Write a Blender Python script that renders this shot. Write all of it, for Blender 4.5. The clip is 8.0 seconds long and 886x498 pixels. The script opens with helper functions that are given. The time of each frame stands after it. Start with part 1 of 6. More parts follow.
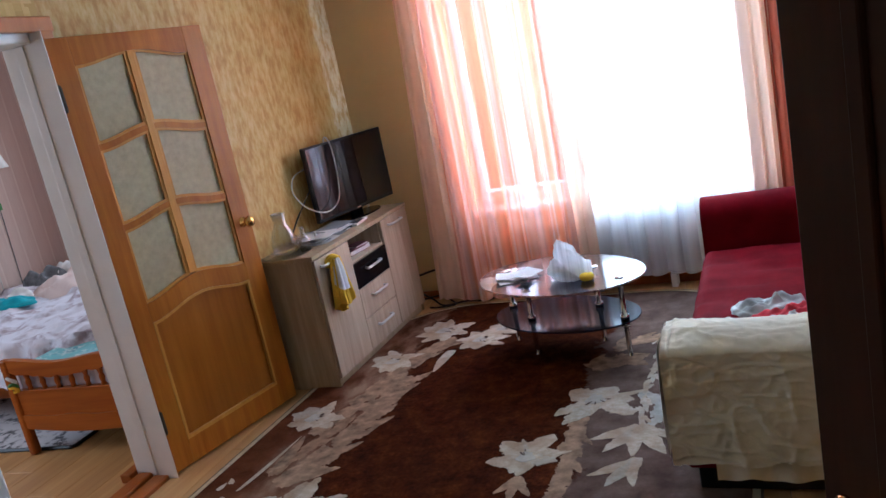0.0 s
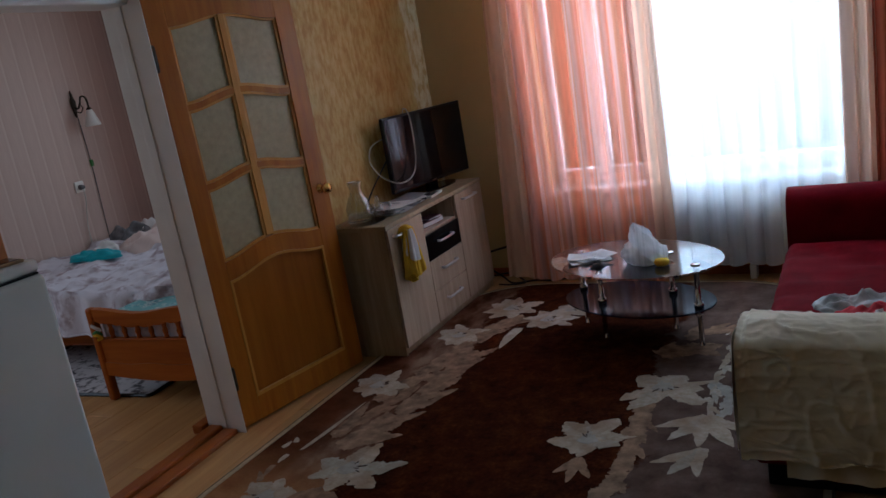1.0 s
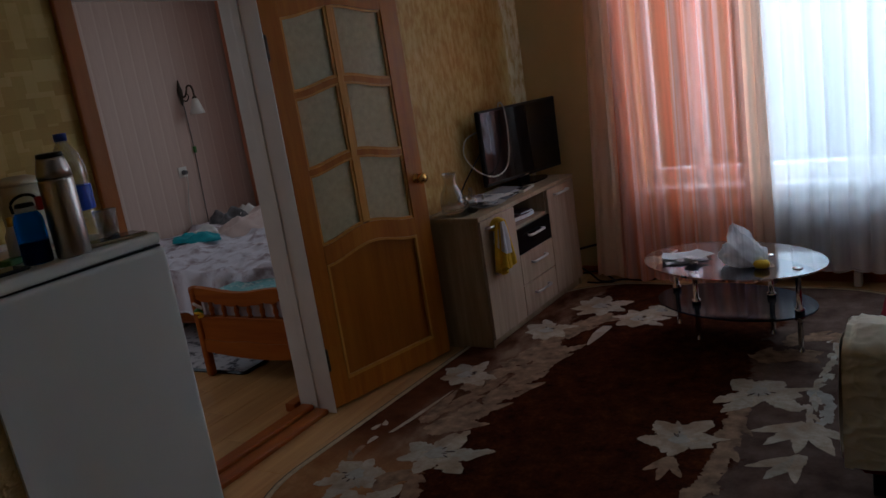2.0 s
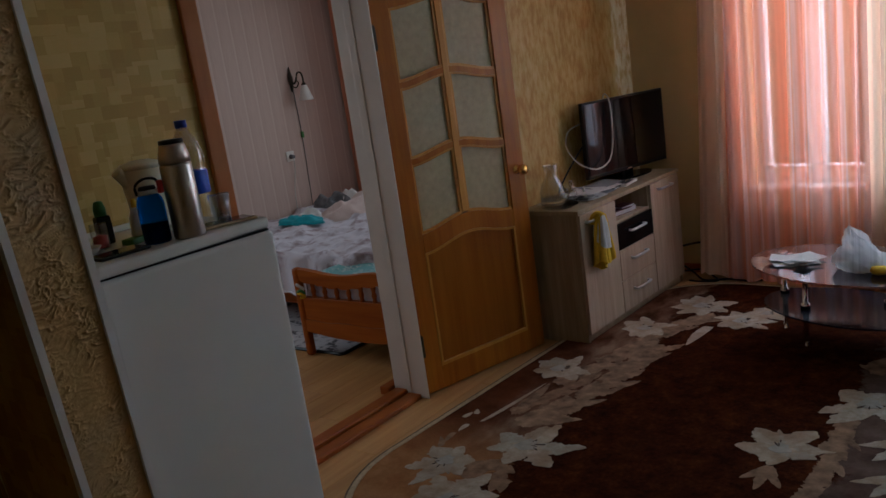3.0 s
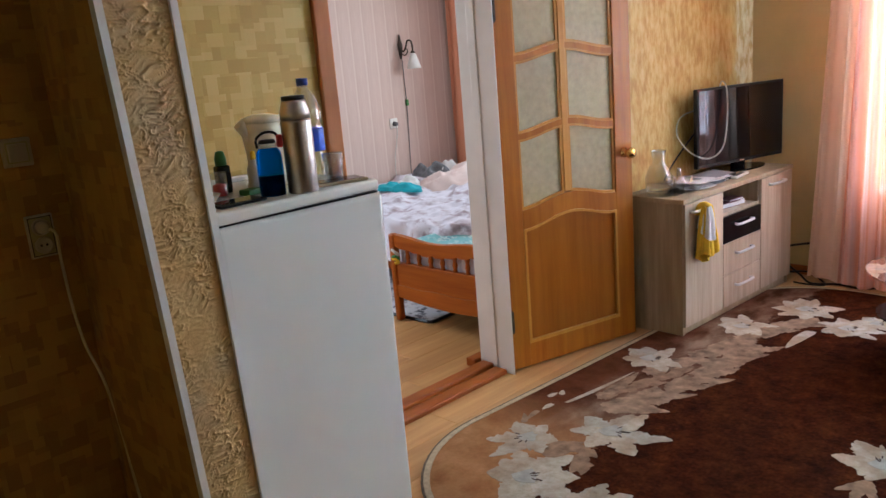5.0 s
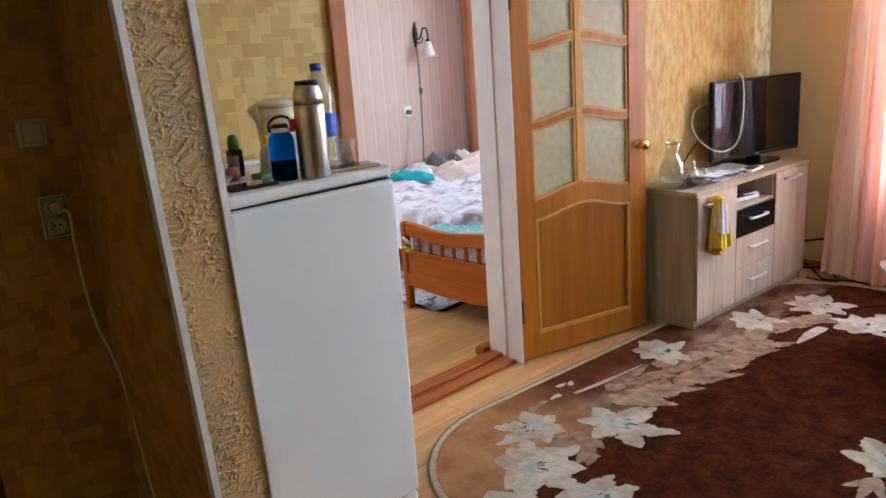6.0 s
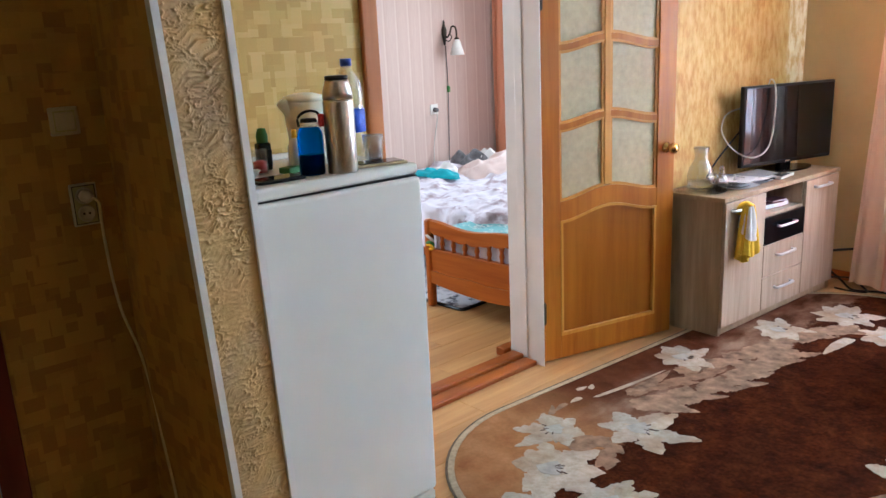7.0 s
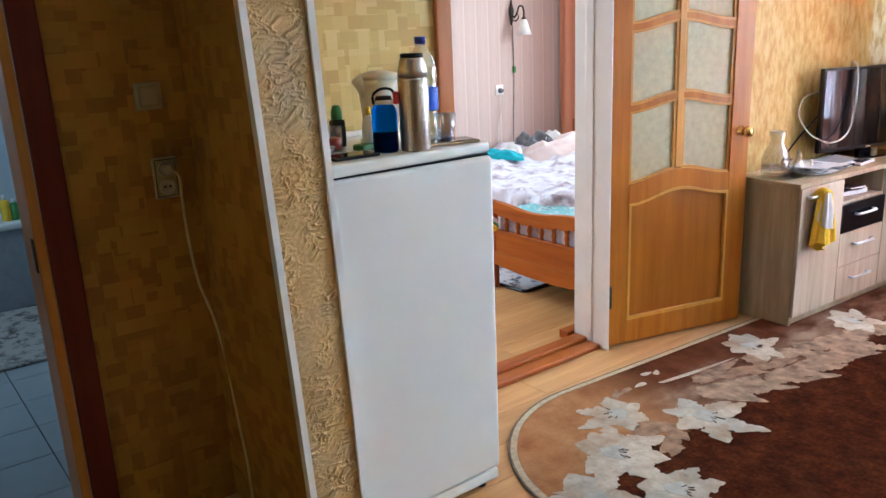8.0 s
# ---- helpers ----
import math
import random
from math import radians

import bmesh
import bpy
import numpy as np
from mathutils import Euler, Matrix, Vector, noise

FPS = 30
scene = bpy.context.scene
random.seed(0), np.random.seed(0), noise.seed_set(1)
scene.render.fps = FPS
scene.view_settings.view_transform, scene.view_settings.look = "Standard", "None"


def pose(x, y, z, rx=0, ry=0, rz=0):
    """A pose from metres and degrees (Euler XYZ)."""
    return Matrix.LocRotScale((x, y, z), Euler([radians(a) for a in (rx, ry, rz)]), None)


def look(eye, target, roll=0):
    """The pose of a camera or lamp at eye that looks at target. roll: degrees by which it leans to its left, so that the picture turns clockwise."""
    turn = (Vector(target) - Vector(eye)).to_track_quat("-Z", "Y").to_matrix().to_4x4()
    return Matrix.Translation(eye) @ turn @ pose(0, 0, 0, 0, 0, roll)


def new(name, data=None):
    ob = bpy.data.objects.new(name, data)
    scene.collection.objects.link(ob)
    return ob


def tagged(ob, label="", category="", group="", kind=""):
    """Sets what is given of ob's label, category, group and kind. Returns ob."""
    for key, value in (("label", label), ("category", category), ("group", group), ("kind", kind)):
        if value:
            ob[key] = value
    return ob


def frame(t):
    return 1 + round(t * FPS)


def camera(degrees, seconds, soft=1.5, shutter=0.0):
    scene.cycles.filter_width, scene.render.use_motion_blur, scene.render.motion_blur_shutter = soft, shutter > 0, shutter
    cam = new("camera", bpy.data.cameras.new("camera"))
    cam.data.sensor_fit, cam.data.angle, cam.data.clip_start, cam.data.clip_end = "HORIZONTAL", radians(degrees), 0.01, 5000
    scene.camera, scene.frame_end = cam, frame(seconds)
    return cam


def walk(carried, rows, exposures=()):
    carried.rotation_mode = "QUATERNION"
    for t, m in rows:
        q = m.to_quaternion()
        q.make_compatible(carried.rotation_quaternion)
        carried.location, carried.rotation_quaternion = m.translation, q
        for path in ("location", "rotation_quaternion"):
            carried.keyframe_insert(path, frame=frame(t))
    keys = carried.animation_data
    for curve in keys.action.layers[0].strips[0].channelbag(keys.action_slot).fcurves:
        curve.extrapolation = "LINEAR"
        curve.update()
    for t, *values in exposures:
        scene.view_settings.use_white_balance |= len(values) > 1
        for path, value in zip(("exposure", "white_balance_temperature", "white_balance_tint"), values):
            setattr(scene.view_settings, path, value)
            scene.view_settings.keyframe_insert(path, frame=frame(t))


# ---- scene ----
cam = camera(58.9, 8.0)
PATH = [
    (0, (-0.134, -0.557, 1.588), (-0.819, 1.267, 1.137), -11.8),
    (0.5, (-0.135, -0.551, 1.575), (-0.869, 1.245, 1.091), -10.5),
    (1, (-0.146, -0.559, 1.574), (-1.001, 1.187, 1.101), -9.8),
    (1.2, (-0.167, -0.578, 1.569), (-1.103, 1.13, 1.113), -10.6),
    (2.3, (-0.196, -0.627, 1.557), (-1.274, 0.997, 1.111), -8.3),
    (2.5, (-0.184, -0.615, 1.575), (-1.315, 0.971, 1.12), -8.3),
    (3, (-0.189, -0.635, 1.576), (-1.423, 0.876, 1.137), -8.3),
    (3.5, (-0.198, -0.641, 1.575), (-1.446, 0.857, 1.129), -7.5),
    (4, (-0.198, -0.646, 1.574), (-1.491, 0.816, 1.135), -7.4),
    (4.5, (-0.211, -0.657, 1.572), (-1.542, 0.763, 1.114), -5.6),
    (5, (-0.229, -0.674, 1.569), (-1.624, 0.679, 1.096), -4.8),
    (5.2, (-0.227, -0.679, 1.57), (-1.641, 0.654, 1.093), -4.0),
    (6.5, (-0.226, -0.668, 1.557), (-1.641, 0.653, 1.053), -3.9),
    (7, (-0.239, -0.674, 1.56), (-1.689, 0.611, 1.064), -2.7),
    (7.5, (-0.256, -0.688, 1.563), (-1.744, 0.561, 1.087), -2.3),
    (8, (-0.259, -0.71, 1.554), (-1.795, 0.455, 1.02), -2.5),
]
EXPOSURES = [(0.0, -0.2, 5000, 3), (0.5, -1.08, 4950, 2), (1.0, -1.66, 5100, 2), (2.3, -2.38, 5400, 3), (2.6, -2.18, 5400, 3), (3.0, -1.70, 5400, 1), (3.2, -1.08, 5400, 1), (3.5, -0.50, 5450, 1),
             (4.0, -0.26, 5450, 1), (4.5, 0.02, 5400, 1), (5.2, 0.44, 5300, 1), (6.5, 0.72, 5150, -1), (8.0, 1.02, 5050, -2)]
walk(cam, [(t, look(eye, target, roll)) for t, eye, target, roll in PATH], EXPOSURES)

# ---- light ----
world = bpy.data.worlds.new("sky_world")
scene.world = world
world.use_nodes = True
_sky = world.node_tree.nodes.new("ShaderNodeTexSky")
_sky.sky_type = "NISHITA"
_sky.sun_disc = False
_sky.sun_elevation = radians(38)
_sky.sun_rotation = radians(60)
_bg = world.node_tree.nodes["Background"]
_bg.inputs["Strength"].default_value = 0.15
world.node_tree.links.new(_sky.outputs[0], _bg.inputs[0])


def area_lamp(name, m, sx, sy, power, colour):
    d = bpy.data.lights.new(name, "AREA")
    d.shape, d.size, d.size_y, d.energy, d.color = "RECTANGLE", sx, sy, power, colour
    ob = new(name, d)
    ob.matrix_world = m
    return ob


area_lamp("window_daylight", look((-0.90, 4.80, 1.6), (-1.07, 3.02, 1.0)), 2.35, 1.85, 412, (0.88, 0.94, 1.0))
area_lamp("bedroom_daylight", look((-5.78, 1.4, 1.6), (-3.0, 2.2, 0.9)), 1.25, 1.5, 31, (1.0, 0.97, 0.95))
# Second bedroom source, added behind an unseen opening to brighten the striped wall.
area_lamp("bedroom_north_fill", look((-4.1, 5.25, 1.6), (-4.2, 3.0, 0.8)), 1.3, 1.5, 49, (1.0, 0.97, 0.94))
# Source added behind an assumed, unseen opening to light the bathroom.
area_lamp("bathroom_fill", look((-5.0, -1.72, 1.7), (-5.0, 0.0, 0.8)), 0.6, 0.6, 9, (0.85, 0.93, 1.0))


# ---- materials ----
class Nodes:
    """Short hand for building a node material."""

    def __init__(self, name, rough=0.6, metal=0.0, spec=0.5):
        self.m = bpy.data.materials.new(name)
        self.m.use_nodes = True
        self.t = self.m.node_tree
        self.b = self.t.nodes["Principled BSDF"]
        self.b.inputs["Roughness"].default_value = rough
        self.b.inputs["Metallic"].default_value = metal
        self.b.inputs["Specular IOR Level"].default_value = spec
        self.tc = self.t.nodes.new("ShaderNodeTexCoord")

    def link(self, a, b):
        self.t.links.new(a, b)

    def coords(self, sx=1, sy=1, sz=1, rot=(0, 0, 0)):
        n = self.t.nodes.new("ShaderNodeMapping")
        n.inputs["Scale"].default_value = (sx, sy, sz)
        n.inputs["Rotation"].default_value = rot
        self.link(self.tc.outputs["Object"], n.inputs[0])
        return n.outputs[0]

    def noise(self, scale, detail=4, vec=None, rough=0.55):
        n = self.t.nodes.new("ShaderNodeTexNoise")
        n.inputs["Scale"].default_value = scale
        n.inputs["Detail"].default_value = detail
        n.inputs["Roughness"].default_value = rough
        self.link(vec or self.tc.outputs["Object"], n.inputs["Vector"])
        return n.outputs["Fac"]

    def ramp(self, fac, stops, interp="LINEAR"):
        n = self.t.nodes.new("ShaderNodeValToRGB")
        n.color_ramp.interpolation = interp
        els = n.color_ramp.elements
        while len(els) < len(stops):
            els.new(0.5)
        for e, (p, c) in zip(els, stops):
            e.position, e.color = p, (*c, 1)
        self.link(fac, n.inputs[0])
        return n.outputs[0]

    def math(self, op, a, b=0.0, clamp=False):
        n = self.t.nodes.new("ShaderNodeMath")
        n.operation, n.use_clamp = op, clamp
        for i, v in enumerate((a, b)):
            if isinstance(v, (int, float)):
                n.inputs[i].default_value = v
            else:
                self.link(v, n.inputs[i])
        return n.outputs[0]

    def mix(self, fac, a, b, blend="MIX"):
        n = self.t.nodes.new("ShaderNodeMix")
        n.data_type, n.blend_type = "RGBA", blend
        for sock, v in ((n.inputs[0], fac), (n.inputs[6], a), (n.inputs[7], b)):
            if isinstance(v, tuple):
                sock.default_value = (*v, 1)
            elif isinstance(v, (int, float)):
                sock.default_value = v
            else:
                self.link(v, sock)
        return n.outputs[2]

    def axes(self):
        n = self.t.nodes.new("ShaderNodeSeparateXYZ")
        self.link(self.tc.outputs["Object"], n.inputs[0])
        return n.outputs[0], n.outputs[1], n.outputs[2]

    def join(self, x, y, z=0.0):
        n = self.t.nodes.new("ShaderNodeCombineXYZ")
        for i, v in enumerate((x, y, z)):
            if isinstance(v, (int, float)):
                n.inputs[i].default_value = v
            else:
                self.link(v, n.inputs[i])
        return n.outputs[0]

    def colour(self, c):
        if isinstance(c, tuple):
            self.b.inputs["Base Color"].default_value = (*c, 1)
        else:
            self.link(c, self.b.inputs["Base Color"])
        return self

    def bump(self, h, strength=0.3, dist=0.002):
        n = self.t.nodes.new("ShaderNodeBump")
        n.inputs["Strength"].default_value = strength
        n.inputs["Distance"].default_value = dist
        self.link(h, n.inputs["Height"])
        self.link(n.outputs[0], self.b.inputs["Normal"])
        return self

    def roughness(self, v):
        self.link(v, self.b.inputs["Roughness"])
        return self


def random_of(n):
    o = n.t.nodes.new("ShaderNodeObjectInfo")
    return o.outputs["Random"]


def plain(name, c, rough=0.5, metal=0.0, var=0.12, scale=18, bump=0.1, spec=0.5):
    n = Nodes(name, rough, metal, spec)
    f = n.noise(scale, 5)
    lo = tuple(v * (1 - var) for v in c)
    hi = tuple(min(1, v * (1 + var)) for v in c)
    n.colour(n.ramp(f, [(0.3, lo), (0.7, hi)]))
    if bump:
        n.bump(n.noise(scale * 9, 3), bump, 0.001)
    return n.m


def wood(name, dark, light, along="z", rough=0.35, grain=26, bump=0.08, pieces=False):
    n = Nodes(name, rough, 0.0, 0.28)
    s = {"x": (0.07, 1, 1), "y": (1, 0.07, 1), "z": (1, 1, 0.07)}[along]
    v = n.coords(*s)
    g = n.noise(grain, 6, v, 0.65)
    big = n.noise(grain * 0.16, 3, v)
    col = n.ramp(n.math("ADD", n.math("MULTIPLY", g, 0.65), n.math("MULTIPLY", big, 0.35)), [(0.36, dark), (0.62, light)])
    if pieces:
        shade = n.ramp(random_of(n), [(0, (0.82, 0.8, 0.76)), (1, (1, 1, 1))])
        col = n.mix(1.0, col, shade, "MULTIPLY")
    n.colour(col)
    n.bump(g, bump, 0.002)
    return n.m


def patch_paper(name, tones, cell=1.0, bump=0.15):
    """Patchwork wallpaper: small overlapping rectangles in a few tones, with a woven relief."""
    n = Nodes(name, 0.55, 0, 0.35)
    x, y, z = n.axes()
    u = n.math("ADD", x, y)

    us, vs = n.math("MULTIPLY", u, 1.0), z

    def white(a, b, seed):
        w = n.t.nodes.new("ShaderNodeTexWhiteNoise")
        w.noise_dimensions = "3D"
        n.link(n.join(a, b, seed), w.inputs["Vector"])
        return w.outputs["Value"]

    def cells(du, dv, seed, across):
        """Random tone of rectangles du x dv metres, whose rows are shifted against each other."""
        p, q, dp, dq = (us, vs, du, dv) if across else (vs, us, dv, du)
        row = n.math("FLOOR", n.math("DIVIDE", q, dq))
        shift = white(row, 0.5, seed)
        col = n.math("FLOOR", n.math("ADD", n.math("DIVIDE", p, dp), n.math("MULTIPLY", shift, 7.0)))
        return white(col, row, seed + 3.0)

    a, b = cells(0.062 * cell, 0.045 * cell, 1.0, True), cells(0.043 * cell, 0.071 * cell, 9.0, False)
    pick = n.math("GREATER_THAN", cells(0.085 * cell, 0.058 * cell, 17.0, True), 0.45)
    f = n.math("ADD", n.math("MULTIPLY", a, n.math("SUBTRACT", 1.0, pick)), n.math("MULTIPLY", b, pick))
    f = n.math("ADD", n.math("MULTIPLY", f, 0.72), n.math("MULTIPLY", a, 0.28))
    fine = n.noise(160, 3)
    f = n.math("ADD", f, n.math("MULTIPLY", n.math("SUBTRACT", fine, 0.5), 0.25))
    n.colour(n.ramp(f, [(0.15, tones[0]), (0.42, tones[1]), (0.62, tones[2]), (0.85, tones[3])]))
    n.bump(n.math("ADD", f, n.math("MULTIPLY", fine, 0.6)), bump, 0.002)
    return n.m


OCHRE = patch_paper("ochre_patchwork_wallpaper", [(0.52, 0.345, 0.085), (0.58, 0.405, 0.108), (0.63, 0.455, 0.135), (0.67, 0.50, 0.17)])


def stroke_paper(name):
    """Brushed wallpaper: short upright dabs of cream and orange-tan, with a paler, blotchy strip along the far corner.
    """
    n = Nodes(name, 0.55, 0, 0.35)
    x, y, z = n.axes()
    dabs = n.noise(30, 3, n.coords(1, 1, 0.42), 0.6)
    soft = n.noise(9, 3, n.coords(1, 1, 0.6))
    f = n.math("ADD", n.math("MULTIPLY", dabs, 0.7), n.math("MULTIPLY", soft, 0.3))
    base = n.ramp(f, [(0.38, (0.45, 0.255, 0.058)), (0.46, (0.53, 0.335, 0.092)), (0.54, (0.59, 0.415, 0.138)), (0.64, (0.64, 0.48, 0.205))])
    paler = n.ramp(n.noise(24, 4, n.coords(1, 1, 0.5), 0.65), [(0.40, (0.56, 0.40, 0.16)), (0.52, (0.72, 0.63, 0.40)), (0.62, (0.80, 0.74, 0.55))])
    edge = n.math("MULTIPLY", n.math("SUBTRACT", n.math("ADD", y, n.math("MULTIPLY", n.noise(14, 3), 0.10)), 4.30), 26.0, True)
    n.colour(n.mix(edge, base, paler))
    n.bump(n.math("ADD", f, n.math("MULTIPLY", n.noise(160, 3), 0.5)), 0.2, 0.002)
    return n.m


OCHRE_TV = stroke_paper("brushed_ochre_wallpaper")
HALL_PAPER = patch_paper("brown_patchwork_wallpaper", [(0.32, 0.150, 0.015), (0.39, 0.198, 0.021), (0.435, 0.232, 0.027), (0.47, 0.254, 0.031)], 0.95)
PEACH_WALL = plain("plain_peach_wallpaper", (0.60, 0.43, 0.20), 0.6, var=0.06, scale=3, bump=0.08)
# Tone of the unseen east wall, kept pale to bounce light onto the refrigerator.
PALE_WALL = plain("pale_bounce_wallpaper", (0.60, 0.50, 0.34), 0.7, var=0.05, scale=4)
CEILING = plain("white_ceiling_paint", (0.86, 0.85, 0.82), 0.8, var=0.04, scale=2)
_w = Nodes("old_white_gloss_paint", 0.35)
_w.colour(_w.mix(_w.ramp(_w.noise(26, 8, None, 0.75), [(0.70, (0, 0, 0)), (0.74, (0.6, 0.6, 0.6))]), _w.ramp(_w.noise(7, 5), [(0.3, (0.80, 0.79, 0.76)), (0.7, (0.87, 0.86, 0.83))]), (0.50, 0.44, 0.34)))
_w.bump(_w.noise(40, 6), 0.25, 0.002)
WHITE_PAINT = _w.m
WHITE_METAL = plain("white_enamel", (0.83, 0.83, 0.785), 0.32, var=0.02, scale=3, bump=0.03)
WHITE_PLASTIC = plain("white_plastic", (0.74, 0.73, 0.69), 0.35, var=0.03, bump=0)
CREAM_PLASTIC = plain("cream_plastic", (0.50, 0.43, 0.27), 0.4, var=0.04, bump=0)
KETTLE = plain("ivory_plastic", (0.76, 0.71, 0.54), 0.35, var=0.04, bump=0)
OLIVE_PLASTIC = plain("yellowed_olive_plastic", (0.42, 0.36, 0.15), 0.4, var=0.06, bump=0)
BLACK_PLASTIC = plain("black_plastic", (0.010, 0.010, 0.011), 0.32, var=0.1, bump=0, spec=0.25)
BLACK_GLOSS = plain("black_gloss", (0.005, 0.005, 0.006), 0.16, var=0.1, bump=0, spec=0.1)
SCREEN = plain("dark_screen_glass", (0.004, 0.004, 0.006), 0.05, var=0.02, bump=0, spec=0.28)
CHROME = plain("polished_chrome", (0.75, 0.75, 0.76), 0.14, 1.0, var=0.03, bump=0)
STEEL = plain("brushed_steel", (0.55, 0.51, 0.46), 0.36, 1.0, var=0.06, scale=40)
SATIN = plain("satin_aluminium", (0.72, 0.73, 0.74), 0.34, 0.85, var=0.04, bump=0)
BRASS = plain("polished_brass", (0.72, 0.46, 0.13), 0.2, 1.0, var=0.08)
DARK_IRON = plain("dark_iron", (0.05, 0.04, 0.03), 0.5, 0.7, var=0.3)
CASING = wood("reddish_painted_wood", (0.38, 0.128, 0.026), (0.50, 0.19, 0.042), "z", 0.4, 14)
DOOR_WOOD = wood("varnished_oak_door", (0.31, 0.090, 0.006), (0.46, 0.165, 0.013), "z", 0.33)
# Pale wood; on the door mouldings the extra lightness is a painted highlight.
DOOR_BEAD = wood("pale_wood_and_highlight", (0.50, 0.215, 0.035), (0.62, 0.31, 0.065), "z", 0.35)
DOOR_PANEL = wood("veneered_door_panel", (0.24, 0.068, 0.004), (0.38, 0.130, 0.010), "z", 0.32, 9)
DARK_DOOR = wood("dark_brown_door_wood", (0.030, 0.008, 0.003), (0.052, 0.015, 0.005), "z", 0.6)
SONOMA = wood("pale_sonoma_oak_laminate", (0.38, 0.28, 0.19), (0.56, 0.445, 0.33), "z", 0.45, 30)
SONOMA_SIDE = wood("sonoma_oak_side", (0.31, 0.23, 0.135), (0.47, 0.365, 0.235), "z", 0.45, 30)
PINE = wood("orange_stained_pine", (0.27, 0.060, 0.004), (0.43, 0.125, 0.010), "x", 0.32, 16)
LAMINATE = wood("honey_laminate_plank", (0.50, 0.26, 0.088), (0.68, 0.405, 0.160), "y", 0.32, 18, 0.04, True)
RED_CASING = wood("dark_red_gloss_paint", (0.10, 0.012, 0.005), (0.16, 0.022, 0.008), "z", 0.35, 14)
THRESHOLD = wood("red_brown_painted_threshold", (0.24, 0.055, 0.006), (0.38, 0.11, 0.013), "y", 0.35, 14)
JOINT = plain("dark_joint", (0.10, 0.06, 0.03), 0.8)
TILE = plain("pale_glazed_tile", (0.46, 0.50, 0.53), 0.2, var=0.05, scale=5)
RED_VELVET = plain("crimson_velvet", (0.16, 0.003, 0.009), 0.9, var=0.25, scale=7, bump=0.25, spec=0.05)
CREAM_CLOTH = plain("cream_linen", (0.78, 0.715, 0.545), 0.85, var=0.10, scale=8, bump=0.35)
CRUMPLED_WHITE = plain("white_cotton", (0.74, 0.73, 0.72), 0.85, var=0.08, bump=0.3)
RED_CLOTH = plain("red_cotton", (0.62, 0.04, 0.06), 0.85, var=0.2, bump=0.3)
SHIRT = plain("grey_and_white_cotton", (0.50, 0.53, 0.53), 0.85, var=0.6, scale=9, bump=0.3)
TEAL_CLOTH = plain("turquoise_cloth", (0.03, 0.30, 0.36), 0.85, var=0.25, bump=0.3)
GREY_CLOTH = plain("grey_cloth", (0.14, 0.14, 0.15), 0.9, var=0.5, scale=22, bump=0.4)
YELLOW_CLOTH = plain("yellow_towel", (0.80, 0.53, 0.03), 0.9, var=0.15, bump=0.5)
PAPER = plain("white_paper", (0.72, 0.73, 0.74), 0.7, var=0.08, scale=40, bump=0.05)
INK = plain("grey_print", (0.28, 0.30, 0.34), 0.7)
BOOK_DARK = plain("dark_book_cover", (0.10, 0.02, 0.03), 0.5)
GREEN_PLASTIC = plain("green_plastic", (0.06, 0.22, 0.05), 0.5)
RED_PLASTIC = plain("red_plastic", (0.55, 0.03, 0.03), 0.4)
NAVY = plain("navy_plastic", (0.003, 0.012, 0.060), 0.3, bump=0)
BLUE_CAP = plain("blue_plastic", (0.02, 0.06, 0.42), 0.4, bump=0)
BLUE_LABEL = plain("blue_label", (0.01, 0.07, 0.55), 0.5, var=0.3, scale=30)
DARK_BOTTLE = plain("dark_glass_bottle", (0.012, 0.016, 0.012), 0.15)
CABLE_WHITE = plain("white_cable", (0.52, 0.51, 0.47), 0.5, bump=0)
CABLE_YELLOWED = plain("yellowed_cable", (0.68, 0.57, 0.30), 0.5, bump=0)
GOLD = plain("gold_phone_back", (0.50, 0.40, 0.25), 0.35, 0.3, bump=0)
TUB = plain("grey_bath_panel", (0.34, 0.36, 0.38), 0.4, var=0.1)


def glass(name, colour, rough=0.03, ior=1.14):
    n = Nodes(name, rough)
    n.b.inputs["Base Color"].default_value = (*colour, 1)
    n.b.inputs["Transmission Weight"].default_value = 1.0
    n.b.inputs["IOR"].default_value = ior
    return n


def thin_glass(name, tint, gloss, base=0.05):
    """A thin clear wall: light passes with a slight tint, gloss grows where it is seen edge-on."""
    n = Nodes(name, 0.03)
    tr, gl, mx = (n.t.nodes.new(k) for k in ("ShaderNodeBsdfTransparent", "ShaderNodeBsdfGlossy", "ShaderNodeMixShader"))
    lw = n.t.nodes.new("ShaderNodeLayerWeight")
    lw.inputs["Blend"].default_value = 0.35
    tr.inputs[0].default_value = (*tint, 1)
    gl.inputs["Roughness"].default_value = 0.05
    n.link(n.math("ADD", n.math("MULTIPLY", lw.outputs["Facing"], gloss), base, True), mx.inputs[0])
    n.link(tr.outputs[0], mx.inputs[1])
    n.link(gl.outputs[0], mx.inputs[2])
    n.link(mx.outputs[0], n.t.nodes["Material Output"].inputs[0])
    return n.m


TUMBLER = thin_glass("thick_tumbler_glass", (0.93, 0.96, 0.97), 0.55, 0.08)
GLASS_BASE = thin_glass("solid_glass_base", (0.86, 0.91, 0.93), 0.7, 0.2)
CLEAR = thin_glass("clear_glass", (0.97, 0.98, 0.98), 0.3, 0.04)
JUG_GLASS = thin_glass("clear_jug_glass", (0.95, 0.96, 0.95), 0.5, 0.05)
PET = thin_glass("clear_plastic_bottle", (0.90, 0.93, 0.94), 0.6, 0.08)
WATER = glass("still_water", (0.98, 0.99, 0.99), 0.0, 1.1).m
BLUE_GLASS = glass("blue_translucent_plastic", (0.005, 0.20, 0.92), 0.06, 1.2).m
